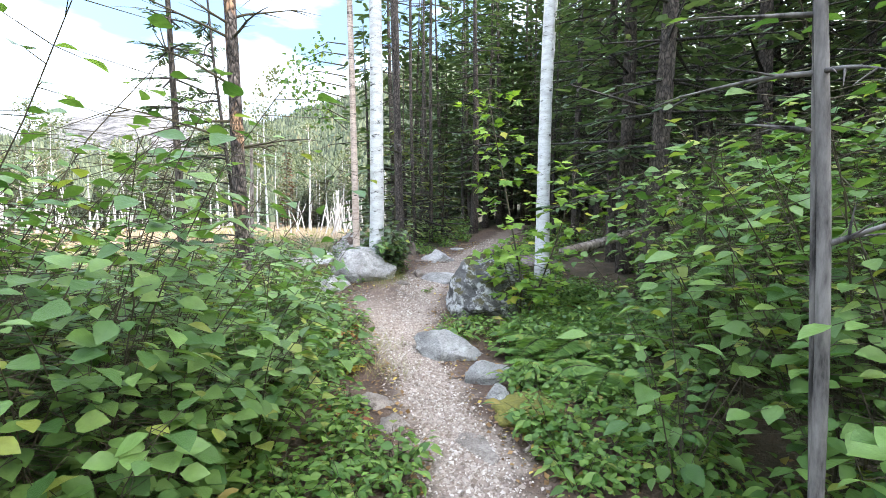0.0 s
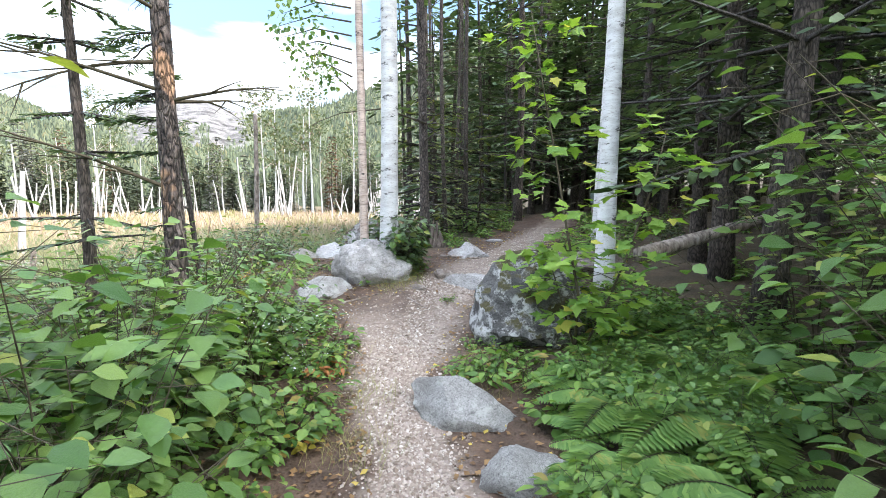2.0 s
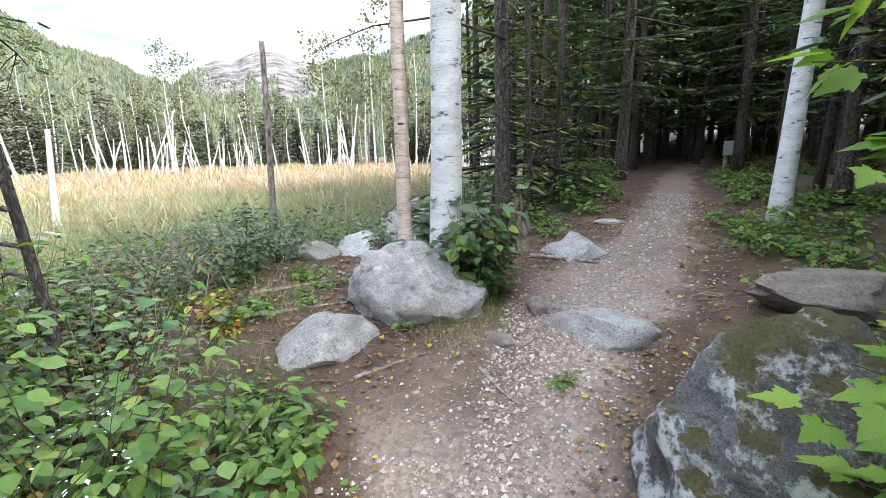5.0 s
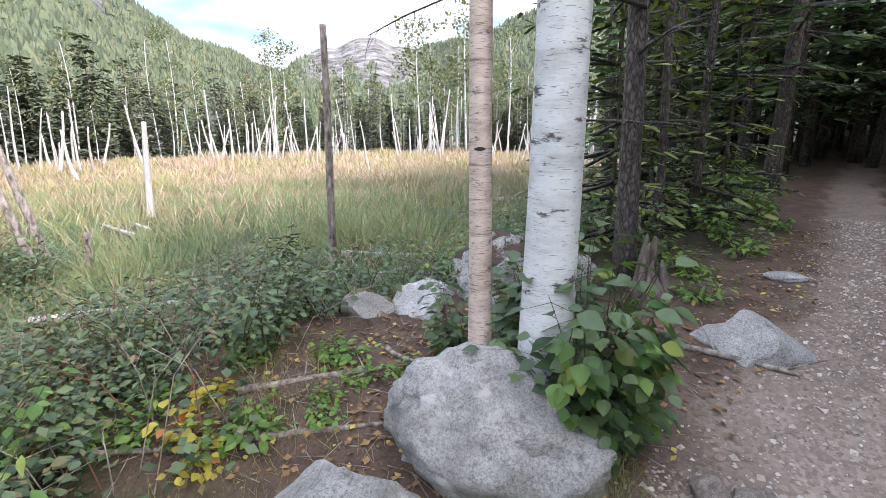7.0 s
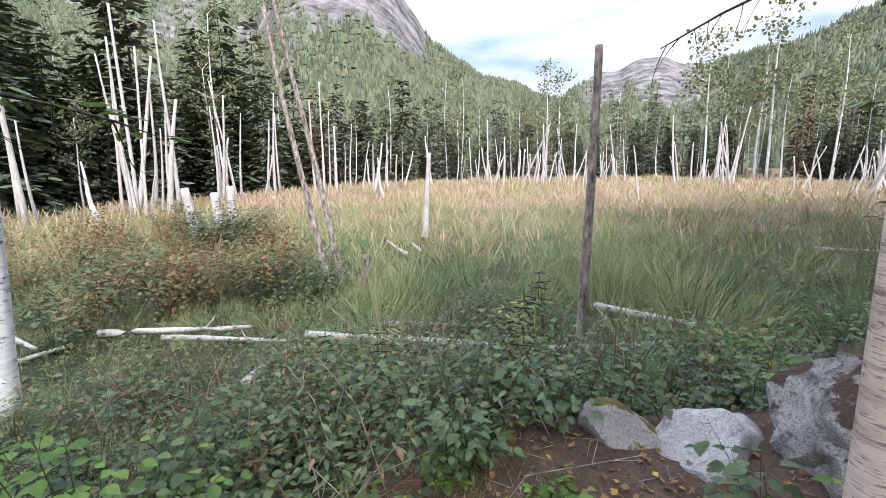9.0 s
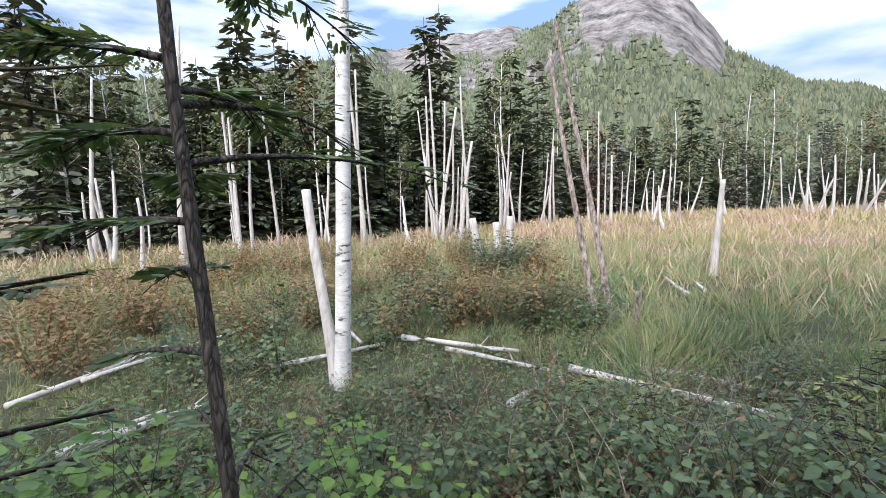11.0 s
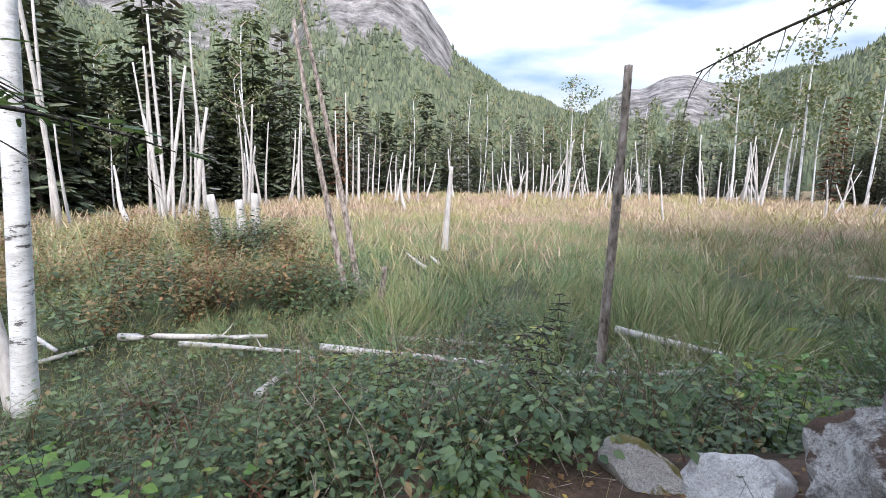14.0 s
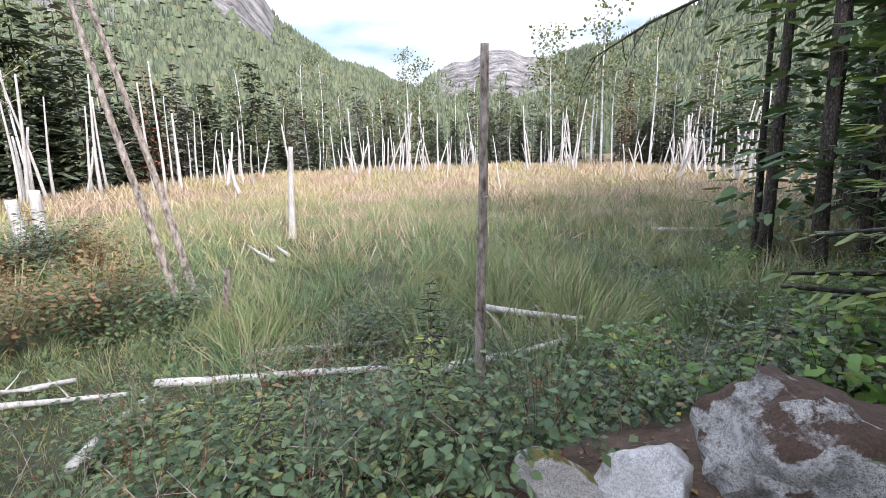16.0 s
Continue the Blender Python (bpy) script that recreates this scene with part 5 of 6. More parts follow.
# young firs
FIR = [conifer_meshes(1.5 + 0.3 * i, 0.018, 0.08, 0.55, 11, 5, 140 + i, NEEDLE_YOUNG, TWIG, 0.10, 12, 0, sides=6, bend=0.04) for i in range(2)]
for x, y, k, sc in ((-4.3, 10.25, 0, 0.72), (-4.0, 9.75, 1, 0.5), (-5.6, 9.0, 0, 0.6), (-6.2, 12.2, 1, 0.7), (-4.9, 9.1, 1, 0.5), (-1.6, 12.6, 1, 1.9), (-1.2, 13.4, 0, 2.4), (-0.4, 14.2, 1, 1.8)):
    plant_tree("fir_sapling", FIR[k], x, y, "small young fir with yellow-green needles", "tree", "young firs", sc, rng.uniform(0, 360))

# leafy branches high on the slim birch, and a drooping dead limb
def leaf_cloud(r, places, spread, count, size):
    P, W, U, S = [], [], [], []
    for p in places:
        for _ in range(count):
            P.append((p[0] + r.gauss(0, spread), p[1] + r.gauss(0, spread), p[2] + r.gauss(0, spread)))
            W.append((r.uniform(-1, 1), r.uniform(-1, 1), r.uniform(-1.2, 0.2)))
            U.append((r.gauss(0, 0.5), r.gauss(0, 0.5), 1)), S.append(size * r.uniform(0.6, 1.3))
    return frames3(P, W, U, S)


r = random.Random(88)
bough = thing("leafy_bough", -1.76, 9.14, hz(-1.76, 9.14), "leafy birch bough hanging above the marsh edge", "branch")
s, f = Shape(), Shape()
tips = []
for k in range(9):
    a = radians(130 + 14 * k)
    st = Vector((-0.22, 0.05, 2.75 + 0.2 * k))
    en = st + Vector((math.cos(a) * 1.1, math.sin(a) * 0.7, 0.35 - 0.09 * k))
    tube(s, [st, st.lerp(en, 0.5) + Vector((0, 0, 0.12)), en], [0.014, 0.009, 0.003], 5)
    tips += [st.lerp(en, u) + Vector((0, 0, 0.05)) for u in (0.45, 0.65, 0.85, 1.0)]
f.stamp(LEAF[0], LEAF[1], leaf_cloud(r, tips, 0.13, 9, 0.085))
tagged(part("twigs", s, TWIG, bough), kind="stuff")
tagged(part("leaves", f, SHRUB_LEAF, bough), kind="stuff")

drop = thing("dead_limb", -1.2, 11.3, hz(-1.2, 11.3), "long bare dead limb with drooping twigs", "branch")
s = Shape()
arch = [Vector(p) for p in ((0, 0, 2.35), (-0.75, -0.35, 2.58), (-1.45, -0.7, 2.45), (-1.75, -1.0, 2.26), (-1.9, -1.29, 2.08))]
tube(s, arch, [0.020, 0.015, 0.010, 0.007, 0.003], 6)
for k in range(16):
    u = 0.5 + 3.4 * k / 15
    i = min(int(u), 3)
    limb(s, arch[i].lerp(arch[i + 1], u - i), (r.uniform(-0.5, 0.1), r.uniform(-0.4, 0.2), -0.5), r.uniform(0.12, 0.30), 0.004, r, 1, -0.15, 4)
part("limb", s, TWIG, drop)


# ---- fallen wood ----
def fallen(x0, y0, x1, y1, rad, mat, label, seed, lift=(0.0, 0.0), bend=0.05, name="fallen_log"):
    r = random.Random(seed)
    a, b = Vector((x0, y0, hz(x0, y0) + rad * 0.6 + lift[0])), Vector((x1, y1, hz(x1, y1) + rad * 0.6 + lift[1]))
    s = Shape()
    mid = (a + b) / 2
    pts = [p - mid for p in curve_pts(a, b, 9, bend, r)]
    tube(s, pts, [rad * (1 - 0.05 * i) for i in range(10)], 9, wob=0.08, rng=r)
    for _ in range(2):
        limb(s, pts[r.randint(2, 8)], (r.uniform(-1, 1), r.uniform(-1, 1), 0.4), r.uniform(0.1, 0.35), rad * 0.3, r, 0, 0, 4)
    ob = new(name, s.mesh(name, mat))
    ob.location = mid
    return tagged(ob, label, "log")


for k, q in enumerate([(-6.3, 3.5, -7.5, 4.65, 0.07, 0.05, 0.05), (-6.6, 3.3, -7.3, 4.1, 0.04, 0, 0.05), (-9.95, 6.9, -9.1, 8.9, 0.055, 0.1, 0.1), (-7.85, 9.4, -5.95, 11.3, 0.055, 0.25, 0.3), (-6.4, 13.7, -4.9, 14.15, 0.06, 0.3, 0.3), (-5.5, 11.6, -4.75, 13.4, 0.055, 0.3, 0.3), (-9.4, 7.7, -8.2, 9.2, 0.045, 0.1, 0.1), (-11, 5.6, -8.6, 6.4, 0.04, 0.05, 0.5), (-7.6, 1.8, -10, 2.6, 0.05, 0.1, 0.1), (-8.4, 2.2, -10.6, 3.8, 0.04, 0.1, 0.25), (-8.8, 4.9, -9.8, 6.6, 0.05, 0.05, 0.05), (-3.9, 17.2, -2.6, 18.3, 0.06, 0.1, 0.1), (-4.4, 16.2, -3.2, 15.8, 0.045, 0.1, 0.1), (-13.2, 13.9, -15.9, 14.6, 0.06, 0.05, 0.05), (-13.6, 14.6, -16.0, 15.4, 0.05, 0.04, 0.04), (-7, 24, -4.4, 26, 0.07, 0.06, 0.06), (-8.2, 10.6, -6.8, 12.2, 0.05, 0.1, 0.1), (-6.9, 8.4, -7.9, 9.3, 0.05, 0.15, 0.1)]):
    fallen(*q[:5], DEAD, "bleached white birch log lying in the marsh growth", 700 + k, q[5:])
for k, q in enumerate([(-3.25, 8.6, -2.55, 9.2, 0.028), (-2.9, 8.3, -2.2, 8.75, 0.022), (-1.7, 7.75, -1.3, 8.1, 0.015), (-3.8, 7.9, -3.0, 8.2, 0.02), (-0.75, 10.15, -0.05, 10.05, 0.025), (-0.9, 8.0, -0.6, 7.7, 0.012), (0.62, 3.3, 0.8, 3.6, 0.015), (-2.7, 9.5, -2.2, 9.3, 0.02)]):
    fallen(*q, DEAD_GREY, "grey fallen stick lying on the soil", 730 + k, name="fallen_stick", bend=0.03)
fallen(1.7, 7.0, 3.4, 8.0, 0.09, DEAD_GREY, "mossy fallen log lying across the shrubs", 741, (0.75, 0.85))
fallen(-0.4, 15.6, 0.35, 15.4, 0.16, PINE_BARK, "rotting reddish log on the forest floor", 742)
for k in range(14):
    a = r.uniform(0, 3)
    x, y = r.uniform(-5.6, -4.3), r.uniform(12.6, 14.6)
    fallen(x, y, x + math.cos(a), y + math.sin(a) * 0.7, 0.025, DEAD_GREY, "grey dead branch in a brush heap", 760 + k, (0.12, 0.3), name="fallen_stick")


# weathered stump at the trail
def stump():
    r = random.Random(64)
    mat = bark_material("rotten_wood", [(0.3, (0.05, 0.038, 0.03)), (0.5, (0.13, 0.10, 0.08)), (0.72, (0.24, 0.20, 0.17))], (5, 5, 0.8), 6.0)
    ob = thing("stump", -0.95, 11.1, hz(-0.95, 11.1), "splintered grey weathered stump at the trail edge", "stump")
    for k in range(11):
        a = 6.28 * k / 11
        h = r.uniform(0.14, 0.42) * (1.2 if 1.5 < a < 4 else 0.8)
        p = Vector((math.cos(a), math.sin(a), 0)) * 0.1
        s = Shape()
        tube(s, [p * 2.1 + Vector((0, 0, -0.05)), p * 1.25 + Vector((0, 0, 0.06)), p + Vector((0, 0, h * 0.6)), p * 0.75 + Vector((0, 0, h))], [0.05, 0.045, 0.035, 0.012], 6)
        part("splinter", s, mat, ob)


stump()

# moss cushion at the trail
bm = bmesh.new()
bmesh.ops.create_icosphere(bm, subdivisions=4, radius=1.0)
for v in bm.verts:
    v.co *= 1 + 0.25 * noise.fractal(v.co * 2.2, 0.9, 2.1, 3)
    v.co.x, v.co.y, v.co.z = v.co.x * 0.32, v.co.y * 0.42, v.co.z * 0.07
me = bpy.data.meshes.new("moss_patch")
bm.to_mesh(me)
bm.free()
me.materials.append(MOSS)
me.polygons.foreach_set("use_smooth", [True] * len(me.polygons))
ob = new("moss_patch", me)
ob.location = (0.78, 3.95, hz(0.78, 3.95))
tagged(ob, "yellow-green moss cushion beside the trail", "moss")


# ---- grass ----
def blades(name, pts, hgt, width, mat, label, seed, lean=0.28, drift=None):
    g = np.random.default_rng(seed)
    n = len(pts)
    pos = np.column_stack([pts, height(pts[:, 0], pts[:, 1]) - 0.02])
    way = np.column_stack([g.normal(0, lean, n), g.normal(0, lean, n), np.ones(n)])
    if drift is not None:
        way[:, :2] += drift
    up = np.column_stack([g.normal(0, 1, (n, 2)), np.zeros(n)])
    s = Shape()
    s.stamp(BLADE[0], BLADE[1], frames3(pos, way, up, hgt * g.uniform(0.55, 1.2, n), width))
    ob = new(name, s.mesh(name, mat))
    return tagged(ob, label, "grass", kind="stuff")


def ring_points(n, az, r, seed, power=1.0):
    g = np.random.default_rng(seed)
    a, d = np.radians(g.uniform(*az, n)), r[0] + (r[1] - r[0]) * g.random(n) ** power
    p = np.column_stack([CX - d * np.sin(a), CY + d * np.cos(a)])
    return p, d


p, d = ring_points(105000, (-3, 135), (4.5, 27), 11, 1.15)
s_ = np.interp(p[:, 1], ty, tx) - p[:, 0]
keep = (height(p[:, 0], p[:, 1]) < -0.12) & (s_ > 3.6) & (waves(p[:, 0], p[:, 1], 0.8, 0.2) + 0.25 * np.random.default_rng(1).normal(size=len(d)) > -0.55 + 0.5 * (d < 8))
p, d = p[keep], d[keep]
g = np.random.default_rng(4)
tall = 0.50 + 0.35 * waves(p[:, 0], p[:, 1], 0.5, 0.9)
az_ = np.degrees(np.arctan2(CX - p[:, 0], p[:, 1] - CY))
# blades gather in tussocks and arch away from their middles
SIZE = 0.85
shift = np.random.default_rng(31).uniform(-0.32, 0.32, (97, 89, 2))
lush = np.random.default_rng(32).uniform(0.55, 1.25, (97, 89))
bend = np.random.default_rng(33).normal(0, 0.22, (97, 89, 2))
cell = np.floor(p / SIZE).astype(int)
ci, cj = cell[:, 0] % 97, cell[:, 1] % 89
off = p - ((cell + 0.5) * SIZE + shift[ci, cj])
p = p - 0.42 * off
blades("marsh_grass", p, np.where(d < 13, 1.12, 0.82) * lush[ci, cj] * np.clip(tall + 0.2, 0.3, 1.0) * (1 - 0.6 * smooth(62, 85, az_) * smooth(13, 9, d)), 0.5 + d * 0.026, MARSH_GREEN, "tall green marsh grass bending in tufts", 21, 0.45, 0.75 * off + bend[ci, cj])
p, d = ring_points(64000, (-2, 138), (12, 84), 12, 1.0)
e = np.interp(np.degrees(np.arctan2(CX - p[:, 0], p[:, 1] - CY)), [-5, 5, 15, 30, 45, 60, 75, 85, 100, 125, 150], [30, 50, 66, 78, 74, 62, 48, 38, 32, 30, 28])
keep = (d < e * 1.08) & (height(p[:, 0], p[:, 1]) < -0.12) & (d + 3 * waves(p[:, 0], p[:, 1], 0.22, 0.4) + np.random.default_rng(2).normal(0, 4.5, len(d)) > 15)
p, d = p[keep], d[keep]
blades("dry_grass", p, np.clip(0.55 + 0.3 * waves(p[:, 0], p[:, 1], 0.35, 0.5), 0.3, 0.9) * (1 + d / 150), 0.8 + d * 0.07, MARSH_DRY, "dry tan and pinkish sedge covering the far marsh", 22, 0.5)
g = np.random.default_rng(9)
tuft = []
for x, y, n, sp in ((-1.02, 8.75, 260, 0.10), (-1.2, 8.32, 220, 0.13), (-0.95, 8.5, 120, 0.1), (-2.9, 8.5, 300, 0.3), (-3.3, 8.9, 300, 0.35), (-0.75, 5.6, 200, 0.15), (-0.6, 4.9, 200, 0.15), (-1.4, 6.4, 160, 0.2), (0.45, 5.9, 120, 0.15), (0.15, 6.4, 140, 0.12), (-2.7, 7.9, 200, 0.3)):
    tuft.append(np.column_stack([g.normal(x, sp, n), g.normal(y, sp, n)]))
blades("grass_tufts", np.vstack(tuft), 0.20, 0.5, TUFT, "thin yellow-green grass tufts at the trail edge", 23, 0.5)


g = np.random.default_rng(19)
pts = np.column_stack([g.uniform(-10.5, -1.6, 13000), g.uniform(2.5, 14, 13000)])
s_ = np.interp(pts[:, 1], ty, tx) - pts[:, 0]
bare_ = np.hypot(pts[:, 0] + 2.1, (pts[:, 1] - 9.5) * 1.1) + 0.4 * waves(pts[:, 0], pts[:, 1], 2.1, 1.1) < 1.35
keep = (s_ > 1.3) & ~bare_ & ~((pts[:, 1] > 6.6) & (s_ < 2.0))
pts = pts[keep]
n = len(pts)
pos = np.column_stack([pts, height(pts[:, 0], pts[:, 1]) + g.uniform(0.02, 0.24, n)])
way = np.column_stack([g.normal(0, 1, (n, 2)), g.normal(-0.1, 0.3, n)])
up = np.column_stack([g.normal(0, 0.45, (n, 2)), np.ones(n)])
s = Shape()
s.stamp(LEAF_SMALL[0] * np.array([1.2, 1, 1]), LEAF_SMALL[1], frames3(pos, way, up, g.uniform(0.04, 0.10, n)))
tagged(new("ground_cover", s.mesh("ground_cover", BANK_LEAF)), "low creeping leaves covering the marsh bank", "plants", kind="stuff")
pts = np.column_stack([g.uniform(-11, -4.0, 15000), g.uniform(1.5, 13, 15000)])
pts = pts[height(pts[:, 0], pts[:, 1]) < 0.1]
blades("short_grass", pts, 0.22, 1.0, TUFT, "short yellow-green grass between the logs", 24, 0.5)


# dry stalks and canes that stand among the bank shrubs
def stalks(name, count, xr, yr, tall, mat, label, seed):
    g = np.random.default_rng(seed)
    pts = np.column_stack([g.uniform(*xr, count), g.uniform(*yr, count)])
    s_ = np.interp(pts[:, 1], ty, tx) - pts[:, 0]
    pts = pts[(s_ > 2.0) & (np.hypot(pts[:, 0] + 2.1, pts[:, 1] - 9.7) > 1.2) & (np.hypot(pts[:, 0] + 1.8, pts[:, 1] - 7.8) > 1.1)]
    s = Shape()
    for x, y in pts:
        h, a, k = g.uniform(*tall), g.uniform(0, 6.28), g.uniform(0.1, 0.6)
        b = Vector((x, y, hz(x, y) - 0.02))
        way = Vector((math.cos(a) * k, math.sin(a) * k, 1.0))
        mid = b + way * h * 0.55
        end = mid + Vector((way.x * 1.8, way.y * 1.8, 0.55)) * h * 0.45
        tube(s, [b, mid, end], [0.0042, 0.0032, 0.0014], 4, cap=False)
        for _ in range(3):
            q = mid.lerp(end, g.uniform(0, 0.8))
            tube(s, [q, q + Vector((g.uniform(-1, 1), g.uniform(-1, 1), g.uniform(0.1, 0.7))) * h * 0.22], [0.002, 0.001], 3, cap=False)
    tagged(new(name, s.mesh(name, mat)), label, "plants", kind="stuff")


stalks("dry_stalks", 420, (-7.5, -2.2), (4.2, 12.5), (0.5, 1.1), DEAD_GREY, "thin grey dry stalks among the bank shrubs", 51)
stalks("red_canes", 170, (-7.0, -2.4), (4.8, 11.5), (0.5, 1.0), RED_TWIG, "thin reddish canes among the bank shrubs", 52)


# trail sign on a short post and a yellow trail marker on a trunk
def sign_post(x, y):
    ob = thing("trail_sign", x, y, hz(x, y), "small pale sign board on a short wooden post", "sign", rz=radians(25))
    s = Shape()
    tube(s, [(0, 0, -0.2), (0, 0, 0.4), (0.005, 0, 0.8)], [0.045, 0.043, 0.04], 8)
    part("post", s, DEAD_GREY, ob)
    bm = bmesh.new()
    bmesh.ops.create_cube(bm, size=1.0)
    bmesh.ops.scale(bm, vec=(0.26, 0.025, 0.34), verts=bm.verts)
    bmesh.ops.translate(bm, vec=(0, -0.06, 0.66), verts=bm.verts)
    bmesh.ops.bevel(bm, geom=bm.edges[:], offset=0.006, segments=2, affect="EDGES")
    me = bpy.data.meshes.new("board")
    bm.to_mesh(me)
    bm.free()
    me.materials.append(plain_material("faded_sign_board", (0.20, 0.25, 0.25), (0.30, 0.35, 0.34), 12.0, 0.6))
    part("board", me, None, ob, "faded grey-green board")


sign_post(3.25, 18.2)

# ---- loose stone and litter ----
def scatter(name, pts, sizes, tv, tf, mat, label, category, seed, sink=0.25, flat=1.0):
    g = np.random.default_rng(seed)
    n = len(pts)
    pos = np.column_stack([pts, height(pts[:, 0], pts[:, 1]) + sizes * sink])
    way = np.column_stack([g.normal(0, 1, (n, 2)), g.normal(0, 0.25 * flat, n)])
    up = np.column_stack([g.normal(0, 0.3 * flat, (n, 2)), np.ones(n)])
    s = Shape()
    s.stamp(tv, tf, frames3(pos, way, up, sizes))
    tagged(new(name, s.mesh(name, mat, False)), label, category, kind="stuff")


CHIP_T = (np.array([(-0.5, -0.4, -0.2), (0.45, -0.5, -0.2), (0.5, 0.35, -0.2), (-0.35, 0.5, -0.2), (0.1, 0.05, 0.33)]), [(0, 1, 4), (1, 2, 4), (2, 3, 4), (3, 0, 4)])


def chip_material():
    m, nt, b = material("stone_chips")
    rnd = nt.nodes.new("ShaderNodeNewGeometry").outputs["Random Per Island"]
    col = ramp(nt, rnd, [(0.0, (0.18, 0.135, 0.105)), (0.5, (0.33, 0.265, 0.22)), (0.85, (0.44, 0.375, 0.325)), (1.0, (0.58, 0.53, 0.48))])
    nt.links.new(col, b.inputs["Base Color"])
    b.inputs["Roughness"].default_value = 0.9
    return m


g = np.random.default_rng(31)
yy = np.concatenate([g.uniform(1.5, 9, 22000), g.uniform(8, 15, 5500)])
xx = np.interp(yy, ty, tx) + np.interp(yy, ty, tw) * np.clip(g.normal(0, 0.48, len(yy)), -1.3, 1.3)
keep = ~((yy > 7.2) & (yy < 10) & (xx < -0.85) & (g.random(len(yy)) < 0.8))
pts = np.column_stack([xx, yy])[keep]
scatter("gravel", pts, np.clip(g.lognormal(-4.25, 0.42, len(pts)), 0.006, 0.045), *CHIP_T, chip_material(), "pale crushed stone chips covering the trail", "gravel", 32)
yy = g.uniform(1.5, 14, 3600)
xx = np.interp(yy, ty, tx) + g.choice([-1, 1], len(yy)) * (np.interp(yy, ty, tw) * 0.7 + np.abs(g.normal(0, 0.55, len(yy))))
pts = np.vstack([np.column_stack([xx, yy]), np.column_stack([g.normal(-2.3, 0.7, 1300), g.normal(9.3, 0.8, 1300)])])
scatter("leaf_litter", pts, g.uniform(0.02, 0.06, len(pts)), LEAF_SMALL[0] * np.array([1.3, 1, 1]), LEAF_SMALL[1], LITTER_LEAF, "brown and yellow fallen leaves on the soil", "leaf litter", 33, 0.35)
TW = (np.array([(-0.012, 0, 0), (0.012, 0, 0), (0, 0, 0.02), (-0.008, 1, 0), (0.008, 1, 0), (0, 1, 0.015)]), [(0, 1, 4, 3), (1, 2, 5, 4), (2, 0, 3, 5)])
pts = np.vstack([np.column_stack([g.normal(-2.2, 0.9, 500), g.normal(9.0, 0.9, 500)]), np.column_stack([g.uniform(-1.2, 1.5, 500), g.uniform(7, 14, 500)])])
scatter("twigs", pts, g.uniform(0.05, 0.22, len(pts)), *TW, DEAD_GREY, "small dead twigs scattered over the soil", "twigs", 34, 0.06, 0.2)

# ---- far trees ----
FAR_LEAFY = []
for i in range(3):
    r = random.Random(820 + i)
    hgt = 11 + 2 * i
    s, pts_, _ = trunk_shape(hgt, 0.12, 0.03, (r.uniform(-0.4, 0.4), 0), 0.25, 6, 0.2, 820 + i, 9)
    lb, cl = Shape(), Shape()
    tips = []
    for _ in range(16):
        k = r.randint(4, 9)
        a = r.uniform(0, 6.28)
        w = Vector((math.cos(a), math.sin(a), r.uniform(0.4, 1.1)))
        L = r.uniform(0.9, 2.2)
        tube(lb, [pts_[k], pts_[k] + w * L * 0.5, pts_[k] + w * L], [0.035, 0.02, 0.008], 4, cap=False)
        tips += [pts_[k] + w * L * u for u in (0.6, 0.85, 1.05)]
    cl.stamp(LEAF_SMALL[0] * np.array([1.4, 1, 1]), LEAF_SMALL[1], leaf_cloud(r, tips, 0.42, 10, 0.34))
    FAR_LEAFY.append((s.mesh("trunk", BIRCH), lb.mesh("branches", BIRCH_TAN), cl.mesh("crown", CROWN_LEAF)))
r = random.Random(830)
for i in range(70):
    az = r.choice((r.uniform(5, 35), r.uniform(5, 60), r.uniform(60, 135)))
    x, y = polar(az, marsh_edge(az) * r.uniform(1.02, 1.15) + r.uniform(0, 14))
    plant_tree("far_birch", FAR_LEAFY[i % 3], x, y, "pale-trunked birch with an airy green crown", "tree", "far birches", r.uniform(0.55, 1.0), r.uniform(0, 360))


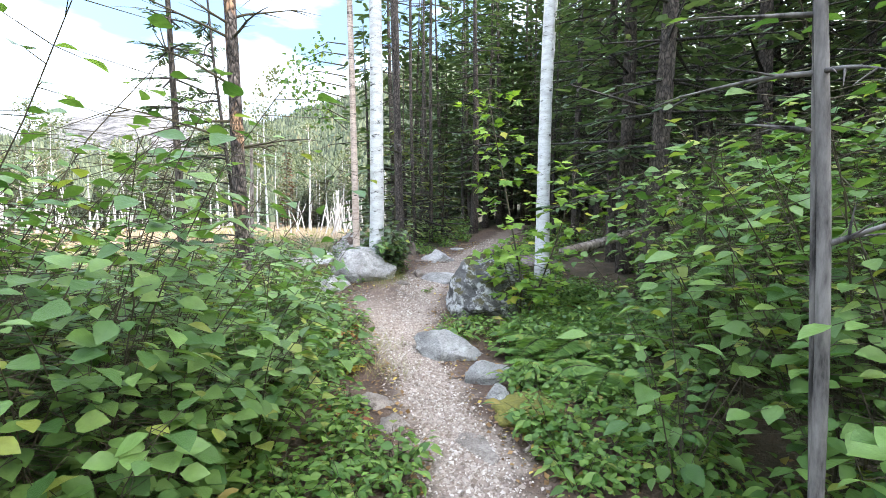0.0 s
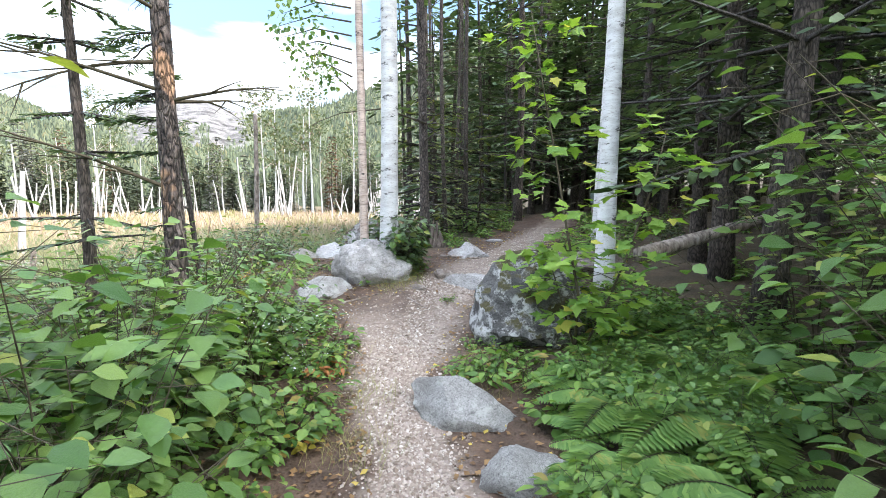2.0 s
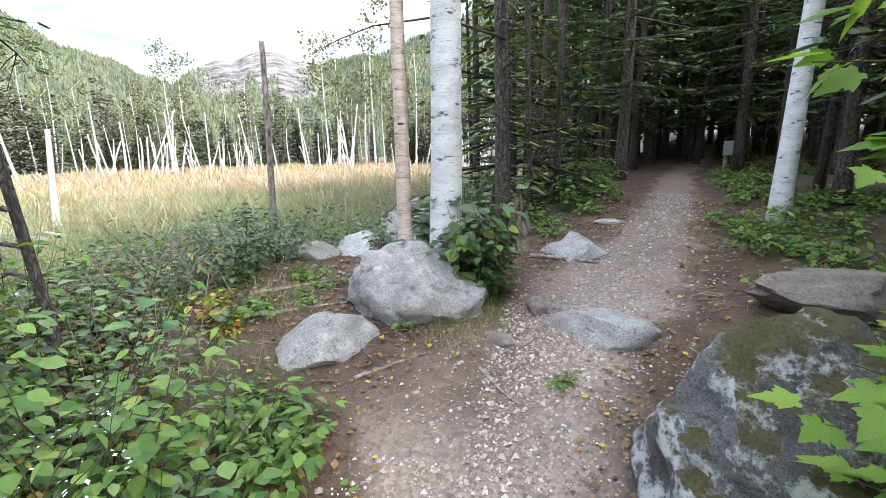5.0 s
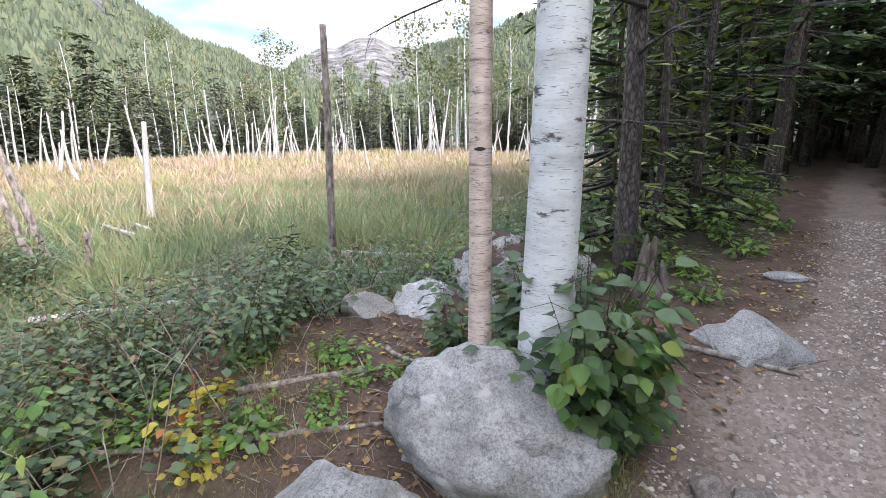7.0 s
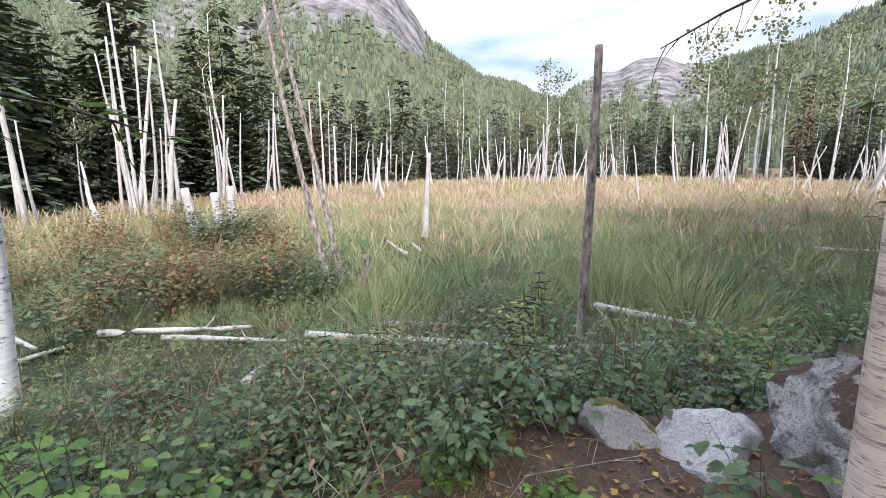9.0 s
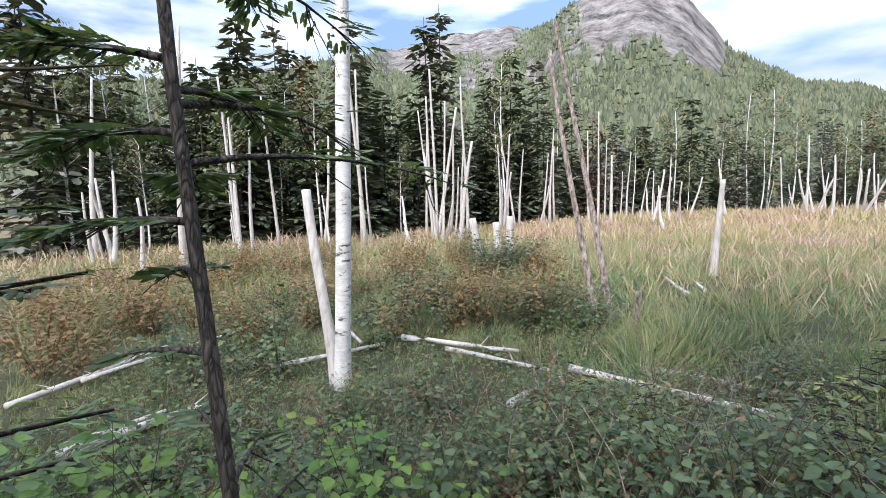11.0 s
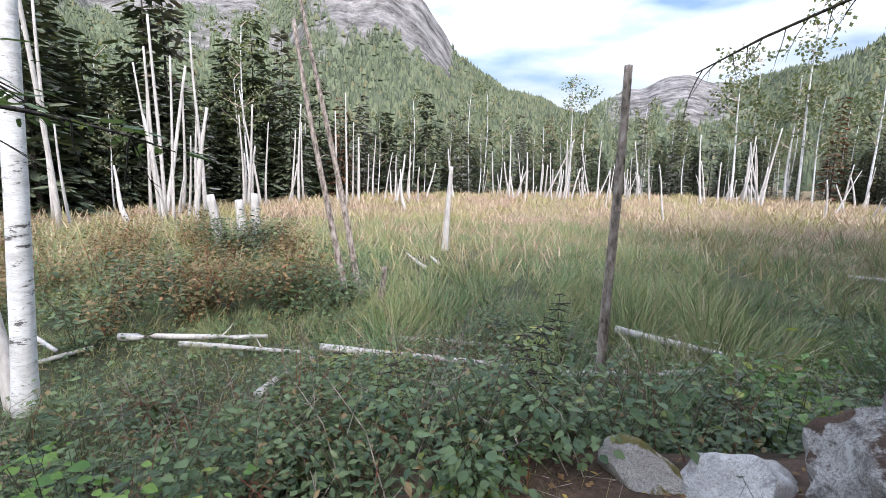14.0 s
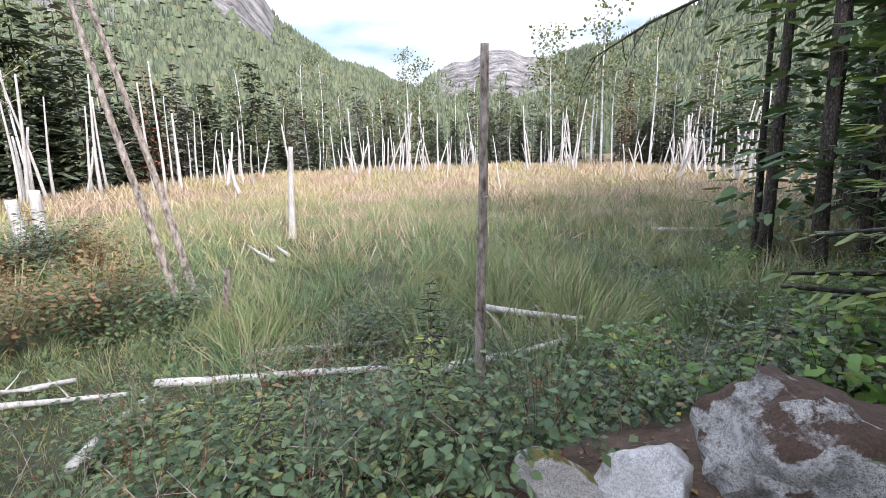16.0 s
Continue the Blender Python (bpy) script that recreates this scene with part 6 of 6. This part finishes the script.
# tall airy birches that rise over the tree line
for k, (az, rr, sc) in enumerate([(28.5, 78, 1.6), (27.2, 80, 1.45), (23.0, 76, 1.6), (24.0, 79, 1.5), (43.5, 84, 1.2), (44.8, 82, 1.15), (46.2, 84, 1.0), (18, 70, 1.2), (55, 74, 1.0), (33, 82, 0.9)]):
    x, y = polar(az, rr)
    plant_tree("far_birch", FAR_LEAFY[k % 3], x, y, "tall pale-trunked birch with an airy crown above the tree line", "tree", "far birches", sc, 50 * k)


def hillside_trees():
    g = np.random.default_rng(41)
    n = 50000
    az, u = g.uniform(2, 132, n), g.random(n) ** 0.9 * 1.0 + 0.01
    keep = g.random(n) > rockiness(az, u) * 1.0
    az, u = az[keep], u[keep]
    x, y, z = hill(az, u)
    n = len(az)
    leafy = g.random(n) < 0.5 + 0.4 * waves(x, y, 0.02, 0.8)
    for name, sel, mat, prof, label in (("hillside_conifers", ~leafy, NEEDLE_FAR, ((0.20, 0.08), (0.13, 0.45), (0.0, 1.0)), "distant conifers covering the hillsides"), ("hillside_broadleaf_trees", leafy, CROWN_LEAF, ((0.16, 0.05), (0.36, 0.45), (0.0, 0.85)), "distant broadleaf trees covering the hillsides")):
        tv = [(prof[1][0] * math.cos(1.57 * k), prof[1][1] * 0.4, prof[1][0] * math.sin(1.57 * k)) for k in range(4)] + [(0, prof[2][1], 0)]
        tf = [(k, (k + 1) % 4, 4) for k in range(4)]
        m = int(sel.sum())
        up = np.column_stack([g.normal(0, 1, (m, 2)), np.zeros(m)])
        way = np.column_stack([g.normal(0, 0.05, (m, 2)), np.ones(m)])
        s = Shape()
        s.stamp(np.array(tv), tf, frames3(np.column_stack([x, y, z - 1])[sel], way, up, g.uniform(3, 7.5, m) * (0.75 + 0.35 * u[sel])))
        tagged(new(name, s.mesh(name, mat, False)), label, "trees", kind="stuff")


hillside_trees()

# undergrowth that closes the trail's sides behind the first steps
for span in ((-5.0, -1.5), (1.5, 5.0)):
    fill(11, span, (-4.0, 0.9), lambda x, y, s: not near_camera(x, y, 1.7), lambda x, y, s: set_plant("leafy_shrub", rng.choice(MID), x, y, "broad-leaved green shrub beside the gravel trail", "shrub", "trail shrubs", rng.uniform(0.9, 1.2), rng=rng))
